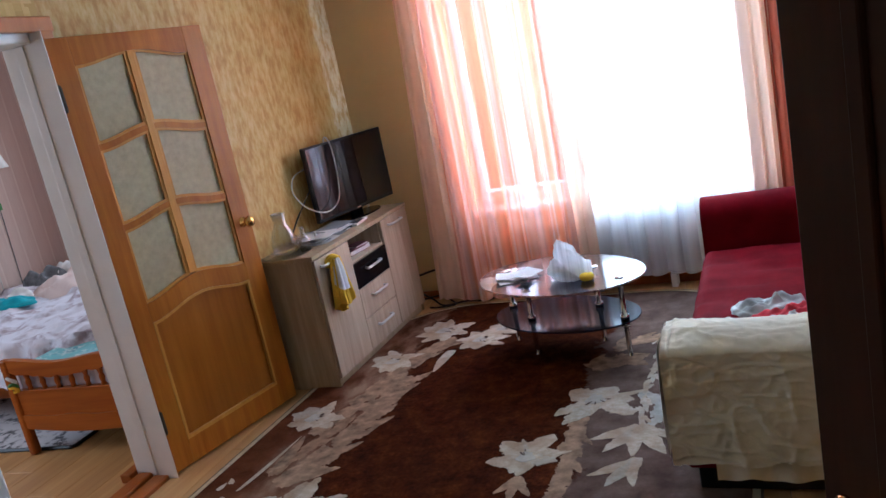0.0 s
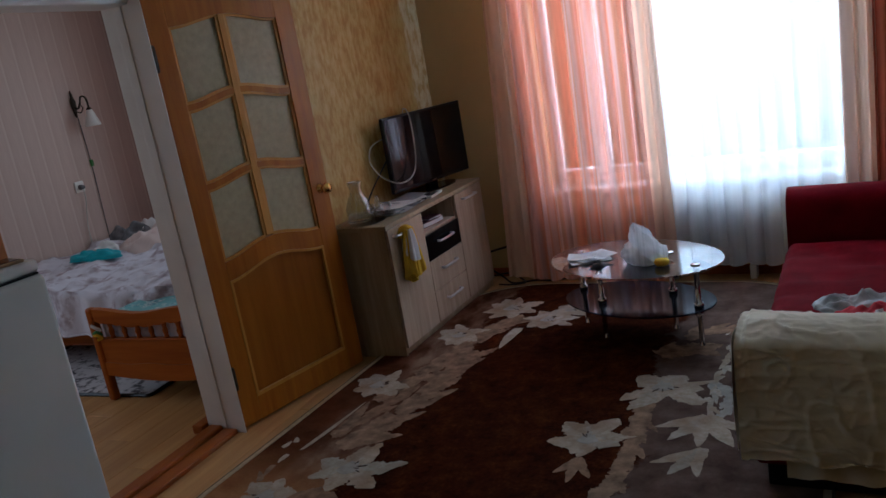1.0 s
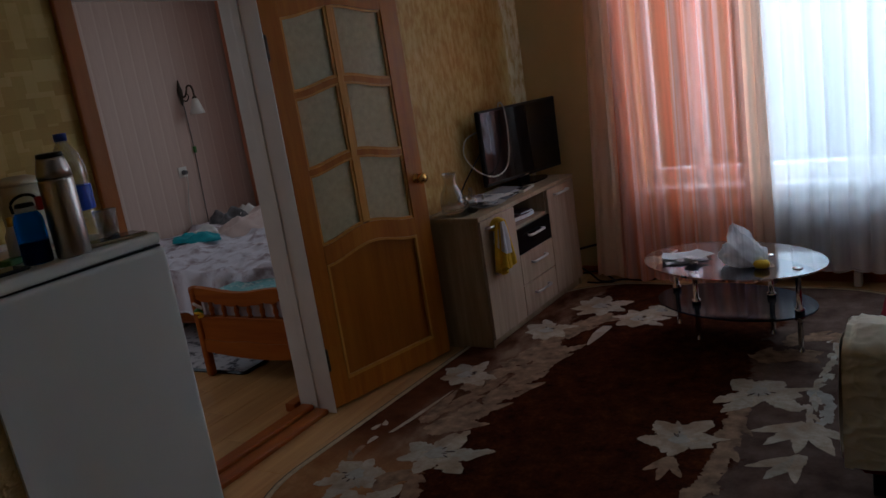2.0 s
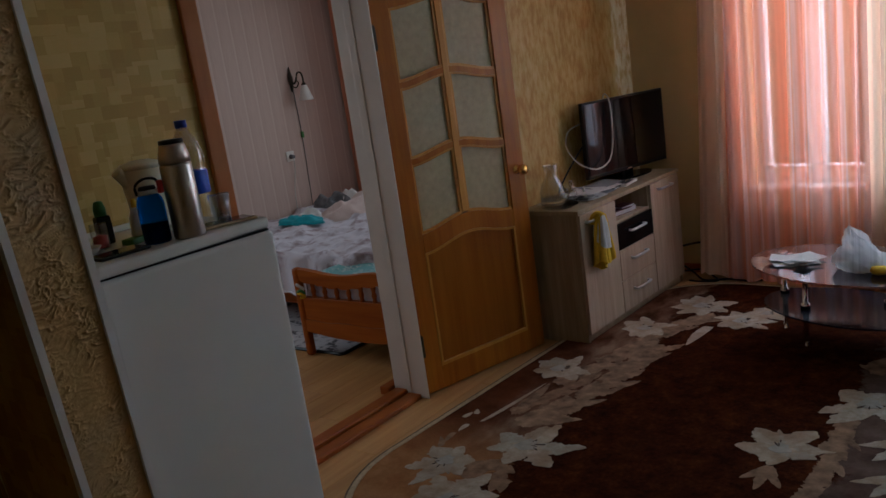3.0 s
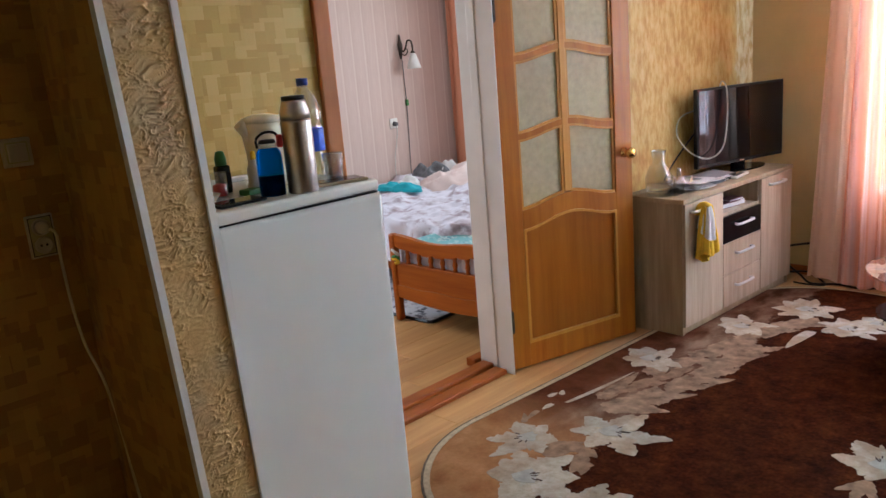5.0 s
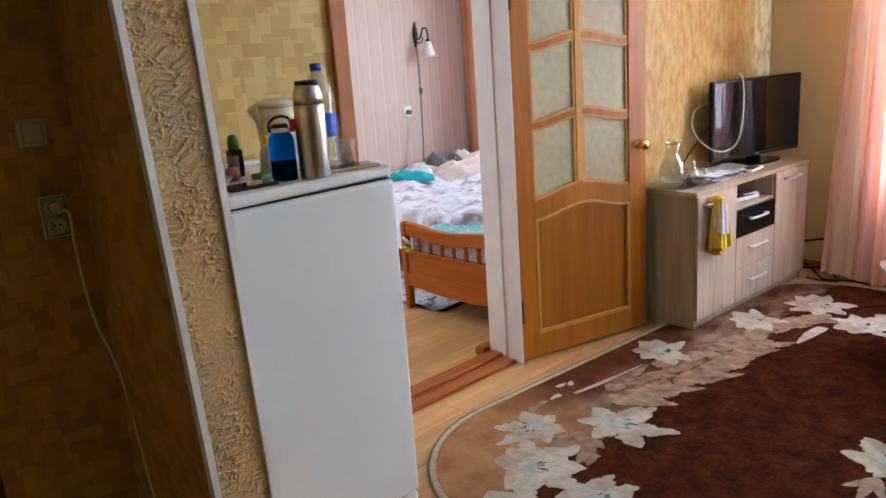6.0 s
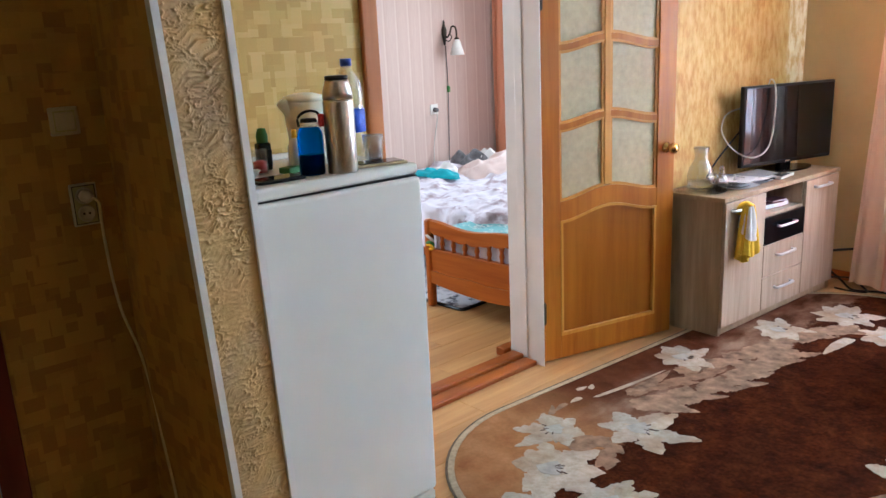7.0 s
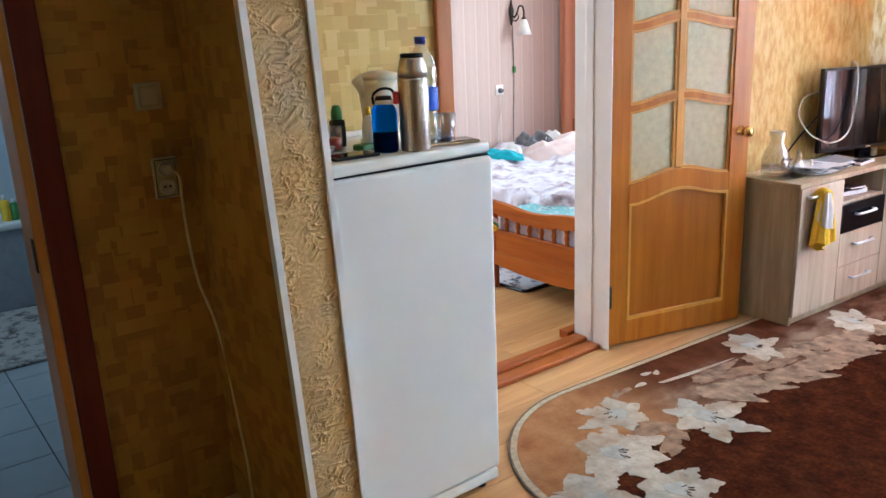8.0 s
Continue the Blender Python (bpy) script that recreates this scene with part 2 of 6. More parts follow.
SMOKED = plain("smoked_black_glass", (0.008, 0.009, 0.016), 0.10, var=0.05, bump=0, spec=0.06)
TABLE_GLASS = glass("grey_table_glass", (0.50, 0.53, 0.56), 0.02, 1.4).m
_f = glass("frosted_patterned_glass", (0.88, 0.84, 0.74), 0.5, 1.4)
_f.b.inputs["Transmission Weight"].default_value = 0.35
_f.colour(_f.ramp(_f.noise(30, 4), [(0.3, (0.55, 0.46, 0.25)), (0.7, (0.70, 0.61, 0.37))]))
_f.bump(_f.noise(190, 2), 0.5, 0.002)
FROSTED = _f.m


def plaster():
    n = Nodes("sand_coloured_relief_plaster", 0.5, 0, 0.4)
    v = n.coords(1, 1, 1.3)
    f = n.noise(9, 5, v)
    n.colour(n.mix(n.ramp(n.noise(3.5, 5), [(0.50, (0, 0, 0)), (0.72, (0.55, 0.55, 0.55))]),
                   n.ramp(f, [(0.3, (0.58, 0.37, 0.135)), (0.7, (0.70, 0.47, 0.19))]), (0.42, 0.36, 0.26)))
    n.bump(n.noise(120, 4), 0.3, 0.001)
    return n.m


PLASTER = plaster()


def striped():
    n = Nodes("pink_striped_wallpaper", 0.6)
    x, y, z = n.axes()
    s = n.math("FRACT", n.math("MULTIPLY", n.math("ADD", x, y), 7.5))
    base = n.ramp(s, [(0.0, (0.55, 0.42, 0.36)), (0.40, (0.53, 0.40, 0.34)), (0.45, (0.60, 0.485, 0.42)), (0.52, (0.61, 0.495, 0.43)), (0.57, (0.50, 0.37, 0.31)), (0.95, (0.54, 0.41, 0.35))])
    n.colour(n.mix(0.25, base, n.ramp(n.noise(60, 4, n.coords(1, 1, 0.15)), [(0.3, (0.48, 0.35, 0.30)), (0.7, (0.64, 0.50, 0.43))])))
    n.bump(s, 0.1, 0.001)
    return n.m


STRIPES = striped()


def voile(name, stops, sheer=(0.02, 0.2), pass_share=0.4, period=9.0, veil=None):
    """Sheer woven curtain: light passes, tinted by bands of dye that run down the cloth; sheer: how open the weave is, least and most."""
    n = Nodes(name, 0.8)
    f = n.noise(period, 2, n.coords(1, 0.0, 0.012))
    weave = n.noise(500, 1)
    col = n.ramp(n.math("ADD", f, n.math("MULTIPLY", n.math("SUBTRACT", weave, 0.5), 0.1)), stops)
    tr, di, tp = (n.t.nodes.new(k) for k in ("ShaderNodeBsdfTranslucent", "ShaderNodeBsdfDiffuse", "ShaderNodeBsdfTransparent"))
    a, b = n.t.nodes.new("ShaderNodeMixShader"), n.t.nodes.new("ShaderNodeMixShader")
    n.link(col, tr.inputs[0])
    n.link(col, di.inputs[0])
    if veil:
        tp.inputs[0].default_value = (*veil, 1)
    else:
        n.link(n.mix(0.5, (1, 1, 1), col), tp.inputs[0])
    a.inputs[0].default_value = 1 - pass_share
    n.link(tr.outputs[0], a.inputs[1])
    n.link(di.outputs[0], a.inputs[2])
    thin = n.ramp(n.noise(period * 1.5, 3, n.coords(1, 0.0, 0.01)), [(0.40, (sheer[0],) * 3), (0.60, (sheer[1],) * 3)])
    n.link(thin, b.inputs[0])
    n.link(a.outputs[0], b.inputs[1])
    n.link(tp.outputs[0], b.inputs[2])
    n.link(b.outputs[0], n.t.nodes["Material Output"].inputs[0])
    return n.m


CORAL_VOILE = voile("coral_voile", [(0.30, (0.86, 0.33, 0.19)), (0.43, (0.88, 0.43, 0.28)), (0.50, (0.89, 0.61, 0.57)), (0.57, (0.86, 0.37, 0.23)), (0.66, (0.88, 0.53, 0.45)), (0.75, (0.85, 0.34, 0.20))], (0.045, 0.33), 0.18, 10.0, (1.0, 0.88, 0.95))
PEACH_VOILE = voile("peach_voile", [(0.3, (0.84, 0.56, 0.42)), (0.7, (0.90, 0.70, 0.56))], (0.01, 0.05), 0.14)
WHITE_VOILE = voile("white_voile", [(0.3, (0.86, 0.88, 0.95)), (0.7, (0.96, 0.97, 1.0))], (0.22, 0.34), 0.5)
FILM = voile("thin_white_film", [(0.3, (0.86, 0.87, 0.90)), (0.7, (0.95, 0.95, 0.97))], (0.06, 0.30), 0.62, 30.0)
RED_DRAPE = voile("terracotta_drape", [(0.3, (0.55, 0.14, 0.08)), (0.7, (0.70, 0.24, 0.14))], (0.0, 0.02), 0.1)
ORANGE_DRAPE = voile("orange_drape", [(0.3, (0.60, 0.24, 0.13)), (0.7, (0.74, 0.36, 0.22))], (0.0, 0.02), 0.15)


def floral(name, ground, marks, scale, thr=0.55):
    n = Nodes(name, 0.85)
    v = n.noise(scale, 5, None, 0.6)
    w = n.noise(scale * 0.45, 3)
    c = n.ramp(v, [(thr - 0.06, ground), (thr, marks[0]), (thr + 0.09, marks[1])])
    n.colour(n.mix(n.ramp(w, [(0.45, (0, 0, 0)), (0.6, (1, 1, 1))]), ground, c))
    n.bump(n.noise(scale * 2, 3), 0.3, 0.006)
    return n.m


QUILT = floral("pale_floral_bedspread", (0.66, 0.635, 0.70), ((0.46, 0.40, 0.45), (0.33, 0.26, 0.28)), 12, 0.5)
PILLOW = floral("pink_floral_cotton", (0.70, 0.57, 0.53), ((0.62, 0.44, 0.40), (0.78, 0.71, 0.69)), 9)
TEAL_PRINT = floral("turquoise_printed_sheet", (0.20, 0.45, 0.47), ((0.62, 0.70, 0.66), (0.10, 0.28, 0.34)), 20, 0.5)
RUG_PRINT = floral("black_and_white_rug_pile", (0.60, 0.58, 0.60), ((0.16, 0.15, 0.17), (0.06, 0.055, 0.065)), 26, 0.50)
MAT_PRINT = floral("mottled_bath_mat", (0.50, 0.46, 0.42), ((0.20, 0.18, 0.16), (0.12, 0.10, 0.09)), 26, 0.48)


def carpet_pile():
    """Woven pile: dark brown middle, washed tan and grey sides with ragged borders."""
    n = Nodes("brown_woven_carpet", 1.0, 0, 0.05)
    x, y, z = n.axes()
    wob = n.math("MULTIPLY", n.math("SUBTRACT", n.noise(4.5, 9, None, 0.72), 0.5), 0.45)
    fleck = n.noise(70, 4)
    xs = n.math("ADD", x, wob)
    left = n.math("MULTIPLY", n.math("SUBTRACT", -1.88, xs), 26.0, True)
    right = n.math("MULTIPLY", n.math("SUBTRACT", xs, -0.84), 26.0, True)
    centre = n.ramp(n.math("ADD", n.math("MULTIPLY", n.noise(10, 8, None, 0.72), 0.76), n.math("MULTIPLY", fleck, 0.24)), [(0.34, (0.018, 0.0032, 0.0006)), (0.50, (0.056, 0.0115, 0.0024)), (0.68, (0.125, 0.0310, 0.0070))])
    wash = n.ramp(n.noise(7, 6, n.coords(1, 0.5, 1)), [(0.38, (0.075, 0.025, 0.010)), (0.52, (0.18, 0.090, 0.052)), (0.68, (0.33, 0.225, 0.15))])
    edge = n.math("MULTIPLY", n.math("SUBTRACT", -2.10, n.math("ADD", x, n.math("MULTIPLY", wob, 0.6))), 6.0, True)
    rust = n.ramp(n.noise(6, 5), [(0.35, (0.085, 0.024, 0.009)), (0.7, (0.17, 0.058, 0.024))])
    tan = n.ramp(n.noise(9, 5), [(0.3, (0.34, 0.150, 0.055)), (0.7, (0.50, 0.255, 0.110))])
    near = n.math("MULTIPLY", n.math("SUBTRACT", 1.98, n.math("ADD", y, n.math("MULTIPLY", wob, 0.5))), 2.4, True)
    side = n.mix(edge, wash, rust)
    side = n.mix(near, side, tan)
    grey = n.ramp(n.noise(8, 6), [(0.35, (0.10, 0.060, 0.046)), (0.65, (0.20, 0.138, 0.108))])
    c = n.mix(right, n.mix(left, centre, side), grey)
    n.colour(n.mix(0.35, c, n.mix(fleck, (0.0, 0.0, 0.0), c), "MIX"))
    n.bump(n.noise(420, 2), 0.6, 0.004)
    return n.m


CARPET = carpet_pile()
_l = Nodes("ivory_carpet_pile", 0.95, 0, 0.05)
_l.colour(_l.mix(_l.ramp(_l.noise(5.5, 4), [(0.42, (0, 0, 0)), (0.66, (1, 1, 1))]), _l.ramp(_l.noise(34, 6, None, 0.7), [(0.3, (0.38, 0.32, 0.24)), (0.52, (0.51, 0.455, 0.37)), (0.7, (0.58, 0.53, 0.45))]),
                 _l.ramp(_l.noise(40, 6, None, 0.7), [(0.3, (0.28, 0.20, 0.135)), (0.7, (0.44, 0.35, 0.25))])))
_l.bump(_l.noise(420, 2), 0.6, 0.004)
_l.colour(_l.mix(1.0, _l.b.inputs['Base Color'].links[0].from_socket, _l.ramp(random_of(_l), [(0.0, (0.86, 0.83, 0.79)), (0.35, (1.0, 0.97, 0.92)), (0.7, (1.0, 1.0, 1.0)), (1.0, (0.86, 0.92, 0.95))]), 'MULTIPLY'))
LILY = _l.m
LILY_COOL = plain("grey_ivory_carpet_pile", (0.40, 0.38, 0.335), 0.95, var=0.2, scale=20, bump=0.6, spec=0.1)
LILY_WASH = plain("washed_beige_carpet_pile", (0.265, 0.175, 0.112), 0.95, var=0.55, scale=16, bump=0.6, spec=0.1)
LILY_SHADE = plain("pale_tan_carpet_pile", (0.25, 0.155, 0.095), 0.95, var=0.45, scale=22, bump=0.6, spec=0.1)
STAMEN = plain("dark_carpet_pile", (0.06, 0.03, 0.02), 0.95)
OVERLOCK = plain("grey_brown_overlock_yarn", (0.16, 0.12, 0.08), 0.9, var=0.3, scale=60, bump=0.6)
BORDER = plain("beige_overlock_yarn", (0.46, 0.37, 0.24), 0.9, var=0.2, scale=60, bump=0.6)


# ---- mesh helpers ----
def part(name, bm, material, parent=None, label="", smooth=False):
    me = bpy.data.meshes.new(name)
    bmesh.ops.recalc_face_normals(bm, faces=bm.faces[:])
    bm.to_mesh(me)
    bm.free()
    if smooth:
        for p in me.polygons:
            p.use_smooth = True
    me.materials.append(material)
    ob = new(name, me)
    if parent is not None:
        ob.parent = parent
    if label:
        ob["label"] = label
    return ob


def thing(name, label, category, loc=(0, 0, 0), rz=0.0, group="", kind=""):
    ob = new(name)
    ob.empty_display_size = 0.1
    ob.matrix_basis = pose(*loc, 0, 0, rz)
    return tagged(ob, label, category, group, kind)


def setting(ob):
    ob["kind"] = "structure"
    return ob


def box(x0, x1, y0, y1, z0, z1, bevel=0.0, seg=2, bm=None):
    out = bm or bmesh.new()
    r = bmesh.ops.create_cube(out, size=1.0)
    for v in r["verts"]:
        v.co = Vector(((x0 + x1) / 2 + v.co.x * (x1 - x0), (y0 + y1) / 2 + v.co.y * (y1 - y0), (z0 + z1) / 2 + v.co.z * (z1 - z0)))
    if bevel:
        es = list({e for v in r["verts"] for e in v.link_edges})
        bmesh.ops.bevel(out, geom=es, offset=bevel, segments=seg, affect="EDGES", profile=0.5)
    return out


def lathe(profile, n=28, cx=0.0, cy=0.0, bm=None):
    out = bm or bmesh.new()
    rings = []
    for r, z in profile:
        rings.append([out.verts.new((cx + r * math.cos(2 * math.pi * i / n), cy + r * math.sin(2 * math.pi * i / n), z)) for i in range(n)])
    for a, b in zip(rings, rings[1:]):
        for i in range(n):
            out.faces.new((a[i], a[(i + 1) % n], b[(i + 1) % n], b[i]))
    for ring, r in ((rings[0], profile[0][0]), (rings[-1], profile[-1][0])):
        if r > 1e-5:
            out.faces.new(ring)
    bmesh.ops.remove_doubles(out, verts=out.verts[:], dist=1e-5)
    return out


def spline(points, n):
    """Catmull-Rom samples through a few control points."""
    ps = [Vector(p) for p in points]
    ps = [ps[0] * 2 - ps[1]] + ps + [ps[-1] * 2 - ps[-2]]
    out = []
    for k in range(1, len(ps) - 2):
        for i in range(n):
            t = i / n
            a, b, c, d = ps[k - 1:k + 3]
            out.append(0.5 * (2 * b + (c - a) * t + (2 * a - 5 * b + 4 * c - d) * t * t + (3 * b - a - 3 * c + d) * t ** 3))
    out.append(ps[-2])
    return out


def tube(points, r, n=8, bm=None):
    out = bm or bmesh.new()
    rings, up = [], Vector((0.13, 0.2, 1)).normalized()
    for i, p in enumerate(points):
        d = (points[min(i + 1, len(points) - 1)] - points[max(i - 1, 0)]).normalized()
        s = d.cross(up)
        if s.length < 1e-3:
            s = d.cross(Vector((1, 0, 0)))
        s.normalize()
        t = s.cross(d)
        rings.append([out.verts.new(p + (s * math.cos(2 * math.pi * k / n) + t * math.sin(2 * math.pi * k / n)) * r) for k in range(n)])
    for a, b in zip(rings, rings[1:]):
        for k in range(n):
            out.faces.new((a[k], a[(k + 1) % n], b[(k + 1) % n], b[k]))
    out.faces.new(rings[0])
    out.faces.new(rings[-1])
    return out


def band(u0, u1, low, high, v0, v1, n=14, bm=None):
    """A board between the curves low(u) and high(u), from v0 to v1 deep: x is u, y is depth."""
    out = bm or bmesh.new()
    cols = []
    for i in range(n + 1):
        u = u0 + (u1 - u0) * i / n
        cols.append([out.verts.new((u, v, z)) for v, z in ((v0, low(u)), (v1, low(u)), (v1, high(u)), (v0, high(u)))])
    for a, b in zip(cols, cols[1:]):
        for k in range(4):
            out.faces.new((a[k], a[(k + 1) % 4], b[(k + 1) % 4], b[k]))
    out.faces.new(cols[0])
    out.faces.new(cols[-1])
    return out


def sheet(nu, nv, f, thick=0.0):
    """A surface of nu x nv cells through f(a, b), a and b from 0 to 1; closed below when thick."""
    out = bmesh.new()
    g = [[out.verts.new(f(i / nu, j / nv)) for j in range(nv + 1)] for i in range(nu + 1)]
    for i in range(nu):
        for j in range(nv):
            out.faces.new((g[i][j], g[i + 1][j], g[i + 1][j + 1], g[i][j + 1]))
    if thick:
        bmesh.ops.recalc_face_normals(out, faces=out.faces[:])
        bmesh.ops.solidify(out, geom=out.faces[:], thickness=thick)
    return out


def outline(points, z0, z1, bm=None, dome=0.0):
    """A flat patch with the outline given, from z0 to z1, its middle raised by dome."""
    out = bm or bmesh.new()
    lo = [out.verts.new((x, y, z0)) for x, y in points]
    hi = [out.verts.new((x, y, z1)) for x, y in points]
    c = out.verts.new((sum(p[0] for p in points) / len(points), sum(p[1] for p in points) / len(points), z1 + dome))
    n = len(points)
    for i in range(n):
        j = (i + 1) % n
        out.faces.new((lo[i], lo[j], hi[j], hi[i]))
        out.faces.new((hi[i], hi[j], c))
    return out


def rumple(p, scale, amp, seed=0.0):
    q = Vector((p[0] * scale + seed, p[1] * scale - seed, p[2] * scale))
    return amp * (noise.noise(q) + 0.5 * noise.noise(q * 2.3) + 0.25 * noise.noise(q * 5.1))


# ---- setting ----
WX = -2.70          # living side of the long wall
WT = 0.16           # its thickness
TOP = 2.62          # ceiling height
SKEW = math.atan2(0.20, 2.35)    # the far corner of the living room is out of square


def wall(name, bm, material):
    return setting(tagged(part(name, bm, material), kind="structure"))


# long wall with two doorways, in storey-high pieces and lintels
ochre = box(WX - 0.02, WX, 0.32, 1.17, 0, TOP)
box(WX - 0.02, WX, 1.17, 2.17, 2.06, TOP, bm=ochre)
wall("wall_west_living", ochre, OCHRE)
core = box(WX - WT, WX - 0.021, 0.32, 1.17, 0, TOP)
box(WX - WT, WX - 0.021, 1.17, 2.17, 2.06, TOP, bm=core)
box(WX - WT, WX - 0.021, 2.17, 5.06, 0, TOP, bm=core)
box(WX - WT, WX - 0.021, -0.24, 0.319, 0, TOP, bm=core)
box(WX - WT, WX - 0.021, -1.12, -0.24, 2.06, TOP, bm=core)
box(WX - WT, WX - 0.021, -2.3, -1.12, 0, TOP, bm=core)
wall("wall_west_core", core, STRIPES)
hallp = box(WX - 0.02, WX, -0.24, 0.18, 0, TOP)
box(WX - 0.02, WX, -1.12, -0.24, 2.06, TOP, bm=hallp)
box(WX - 0.02, WX, -2.3, -1.12, 0, TOP, bm=hallp)
wall("wall_west_hall", hallp, HALL_PAPER)

# wall behind the television, slightly out of square with the doorway
tvw = bmesh.new()
_c = [(WX - 0.02, 2.17), (WX, 2.17), (WX + 0.20, 4.47), (WX + 0.20, 4.8), (WX - 0.02, 4.8)]
_lo, _hi = [tvw.verts.new((x, y, 0)) for x, y in _c], [tvw.verts.new((x, y, TOP)) for x, y in _c]
for i in range(5):
    tvw.faces.new((_lo[i], _lo[(i + 1) % 5], _hi[(i + 1) % 5], _hi[i]))
tvw.faces.new(_lo), tvw.faces.new(_hi)
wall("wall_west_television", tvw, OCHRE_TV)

# window wall: own axes, x along the wall from the corner, y out of the room
win = new("wall_north")
win.matrix_basis = pose(WX + 0.20, 4.47, 0, 0, 0, -math.degrees(SKEW))
setting(win)
W0, W1, SILL, HEAD = 0.79, 2.62, 0.60, 2.42
nb = box(-0.02, W0, 0, 0.32, 0, TOP)
box(W1, 3.6, 0, 0.32, 0, TOP, bm=nb)
box(W0, W1, 0, 0.32, 0, SILL, bm=nb)
box(W0, W1, 0, 0.32, HEAD, TOP, bm=nb)
setting(part("wall_face", nb, PEACH_WALL, win))

window = thing("window_1", "white-framed double window behind sheer curtains", "window", kind="structure")
window.matrix_basis = win.matrix_basis.copy()
fr = box(W0, W0 + 0.07, 0.10, 0.17, SILL, HEAD, 0.006)
box(W1 - 0.07, W1, 0.10, 0.17, SILL, HEAD, 0.006, bm=fr)
box(W0 + 0.07, W1 - 0.07, 0.10, 0.17, SILL, SILL + 0.10, 0.006, bm=fr)
box(W0 + 0.07, W1 - 0.07, 0.10, 0.17, HEAD - 0.07, HEAD, 0.006, bm=fr)
part("window_frame", fr, WHITE_PAINT, window)
for k, xm in enumerate((W0 + 0.35, W0 + 1.25)):
    part("mullion", box(xm - 0.045, xm + 0.045, 0.09, 0.18, SILL + 0.10, HEAD - 0.07, 0.006), WHITE_PAINT, window)
for a, b in ((W0 + 0.07, W0 + 0.305), (W0 + 0.395, W0 + 1.205), (W0 + 1.295, W1 - 0.07)):
    pane = part("pane", box(a, b, 0.13, 0.136, SILL + 0.10, HEAD - 0.07), CLEAR, window)
    pane.visible_shadow = False
part("window_sill", box(W0 - 0.04, W1 + 0.04, -0.07, 0.10, SILL - 0.035, SILL + 0.004, 0.008), WHITE_PAINT, window)

skirt = part("baseboard", box(0.03, 3.2, -0.022, 0.0, 0, 0.06, 0.004), THRESHOLD, win)
setting(skirt)

# remaining walls, ceiling and floor slab; unseen walls are toned for the light they bounce
wall("wall_east_living", box(0.85, 0.99, -0.28, 4.8, 0, TOP), PALE_WALL)
wall("wall_east_hall", box(0.85, 0.99, -2.3, -0.281, 0, TOP), HALL_PAPER)
wall("wall_south", box(-2.7, 0.99, -2.44, -2.301, 0, TOP), OCHRE)
wall("wall_hall_stub", box(0.30, 0.85, -0.42, -0.28, 0, TOP), HALL_PAPER)
wall("ceiling", box(-6.4, 0.99, -2.44, 5.2, TOP, TOP + 0.12), CEILING)
wall("floor", box(-6.4, 0.99, -2.44, 5.2, -0.15, -0.012), JOINT)

# bedroom shell, open in the west and north walls; the unseen north opening is added for light
bwest = box(-5.74, -5.60, 2.1, 5.06, 0, TOP)
box(-5.74, -5.60, 0.45, 0.7, 0, TOP, bm=bwest)
box(-5.74, -5.60, 0.7, 2.1, 0, 0.8, bm=bwest)
box(-5.74, -5.60, 0.7, 2.1, 2.4, TOP, bm=bwest)
wall("wall_bedroom_west", bwest, STRIPES)
wall("wall_bedroom_south", box(-5.60, WX - WT, 0.32, 0.45, 0, TOP), STRIPES)
bn = box(-5.60, -4.75, 4.92, 5.06, 0, TOP)
box(-3.45, WX - WT, 4.92, 5.06, 0, TOP, bm=bn)
box(-4.75, -3.45, 4.92, 5.06, 0, 0.8, bm=bn)
box(-4.75, -3.45, 4.92, 5.06, 2.4, TOP, bm=bn)
wall("wall_bedroom_north", bn, STRIPES)

# bathroom shell, with an unseen opening added for its fill light
bw = box(-6.05, -5.92, -1.6, 0.32, 0, TOP)
box(-5.92, WX - WT, 0.20, 0.319, 0, TOP, bm=bw)
box(-5.92, -5.35, -1.6, -1.47, 0, TOP, bm=bw)
box(-4.65, WX - WT, -1.6, -1.47, 0, TOP, bm=bw)
box(-5.35, -4.65, -1.6, -1.47, 0, 1.4, bm=bw)
box(-5.35, -4.65, -1.6, -1.47, 2.0, TOP, bm=bw)
wall("wall_bathroom", bw, TILE)


# plaster-faced wall end between hall and living room, leaning a little
def lean(y, z, k):
    return y + k * (1.65 - z)


pier = new("wall_pier")
setting(pier)
YL, YR, KL, KR = 0.105, 0.300, 0.045, 0.033


def relief(a, b):
    z = b * TOP
    y = lean(YL, z, KL) * (1 - a) + lean(YR, z, KR) * a
    q = Vector((y * 17 + z * 9, z * 15 - y * 4, 3.0))
    w = Vector((y * 24 + 7 * z + 0.8 * noise.noise(q), z * 78 - 26 * y + 1.1 * noise.noise(q + Vector((5, 5, 6))), 0.4))
    ridge = max(0.0, 1 - abs(noise.noise(w)) * 7.0)
    fine = max(0.0, 1 - abs(noise.noise(w * 1.6 + Vector((5, 1, 2)))) * 6.0)
    slab = max(0.0, min(1.0, 7 * noise.noise(w * 0.55 + Vector((9, 3, 1)))))
    patchy = max(0.12, min(1.0, 0.62 + 1.5 * noise.noise(Vector((y * 11, z * 8, 20.0)))))
    h = patchy * (0.0048 * ridge + 0.0026 * fine + 0.0026 * slab) + 0.0010 * noise.noise(w * 3) + 0.0004 * noise.noise(w * 7)
    return (-2.10 + h, y, z)


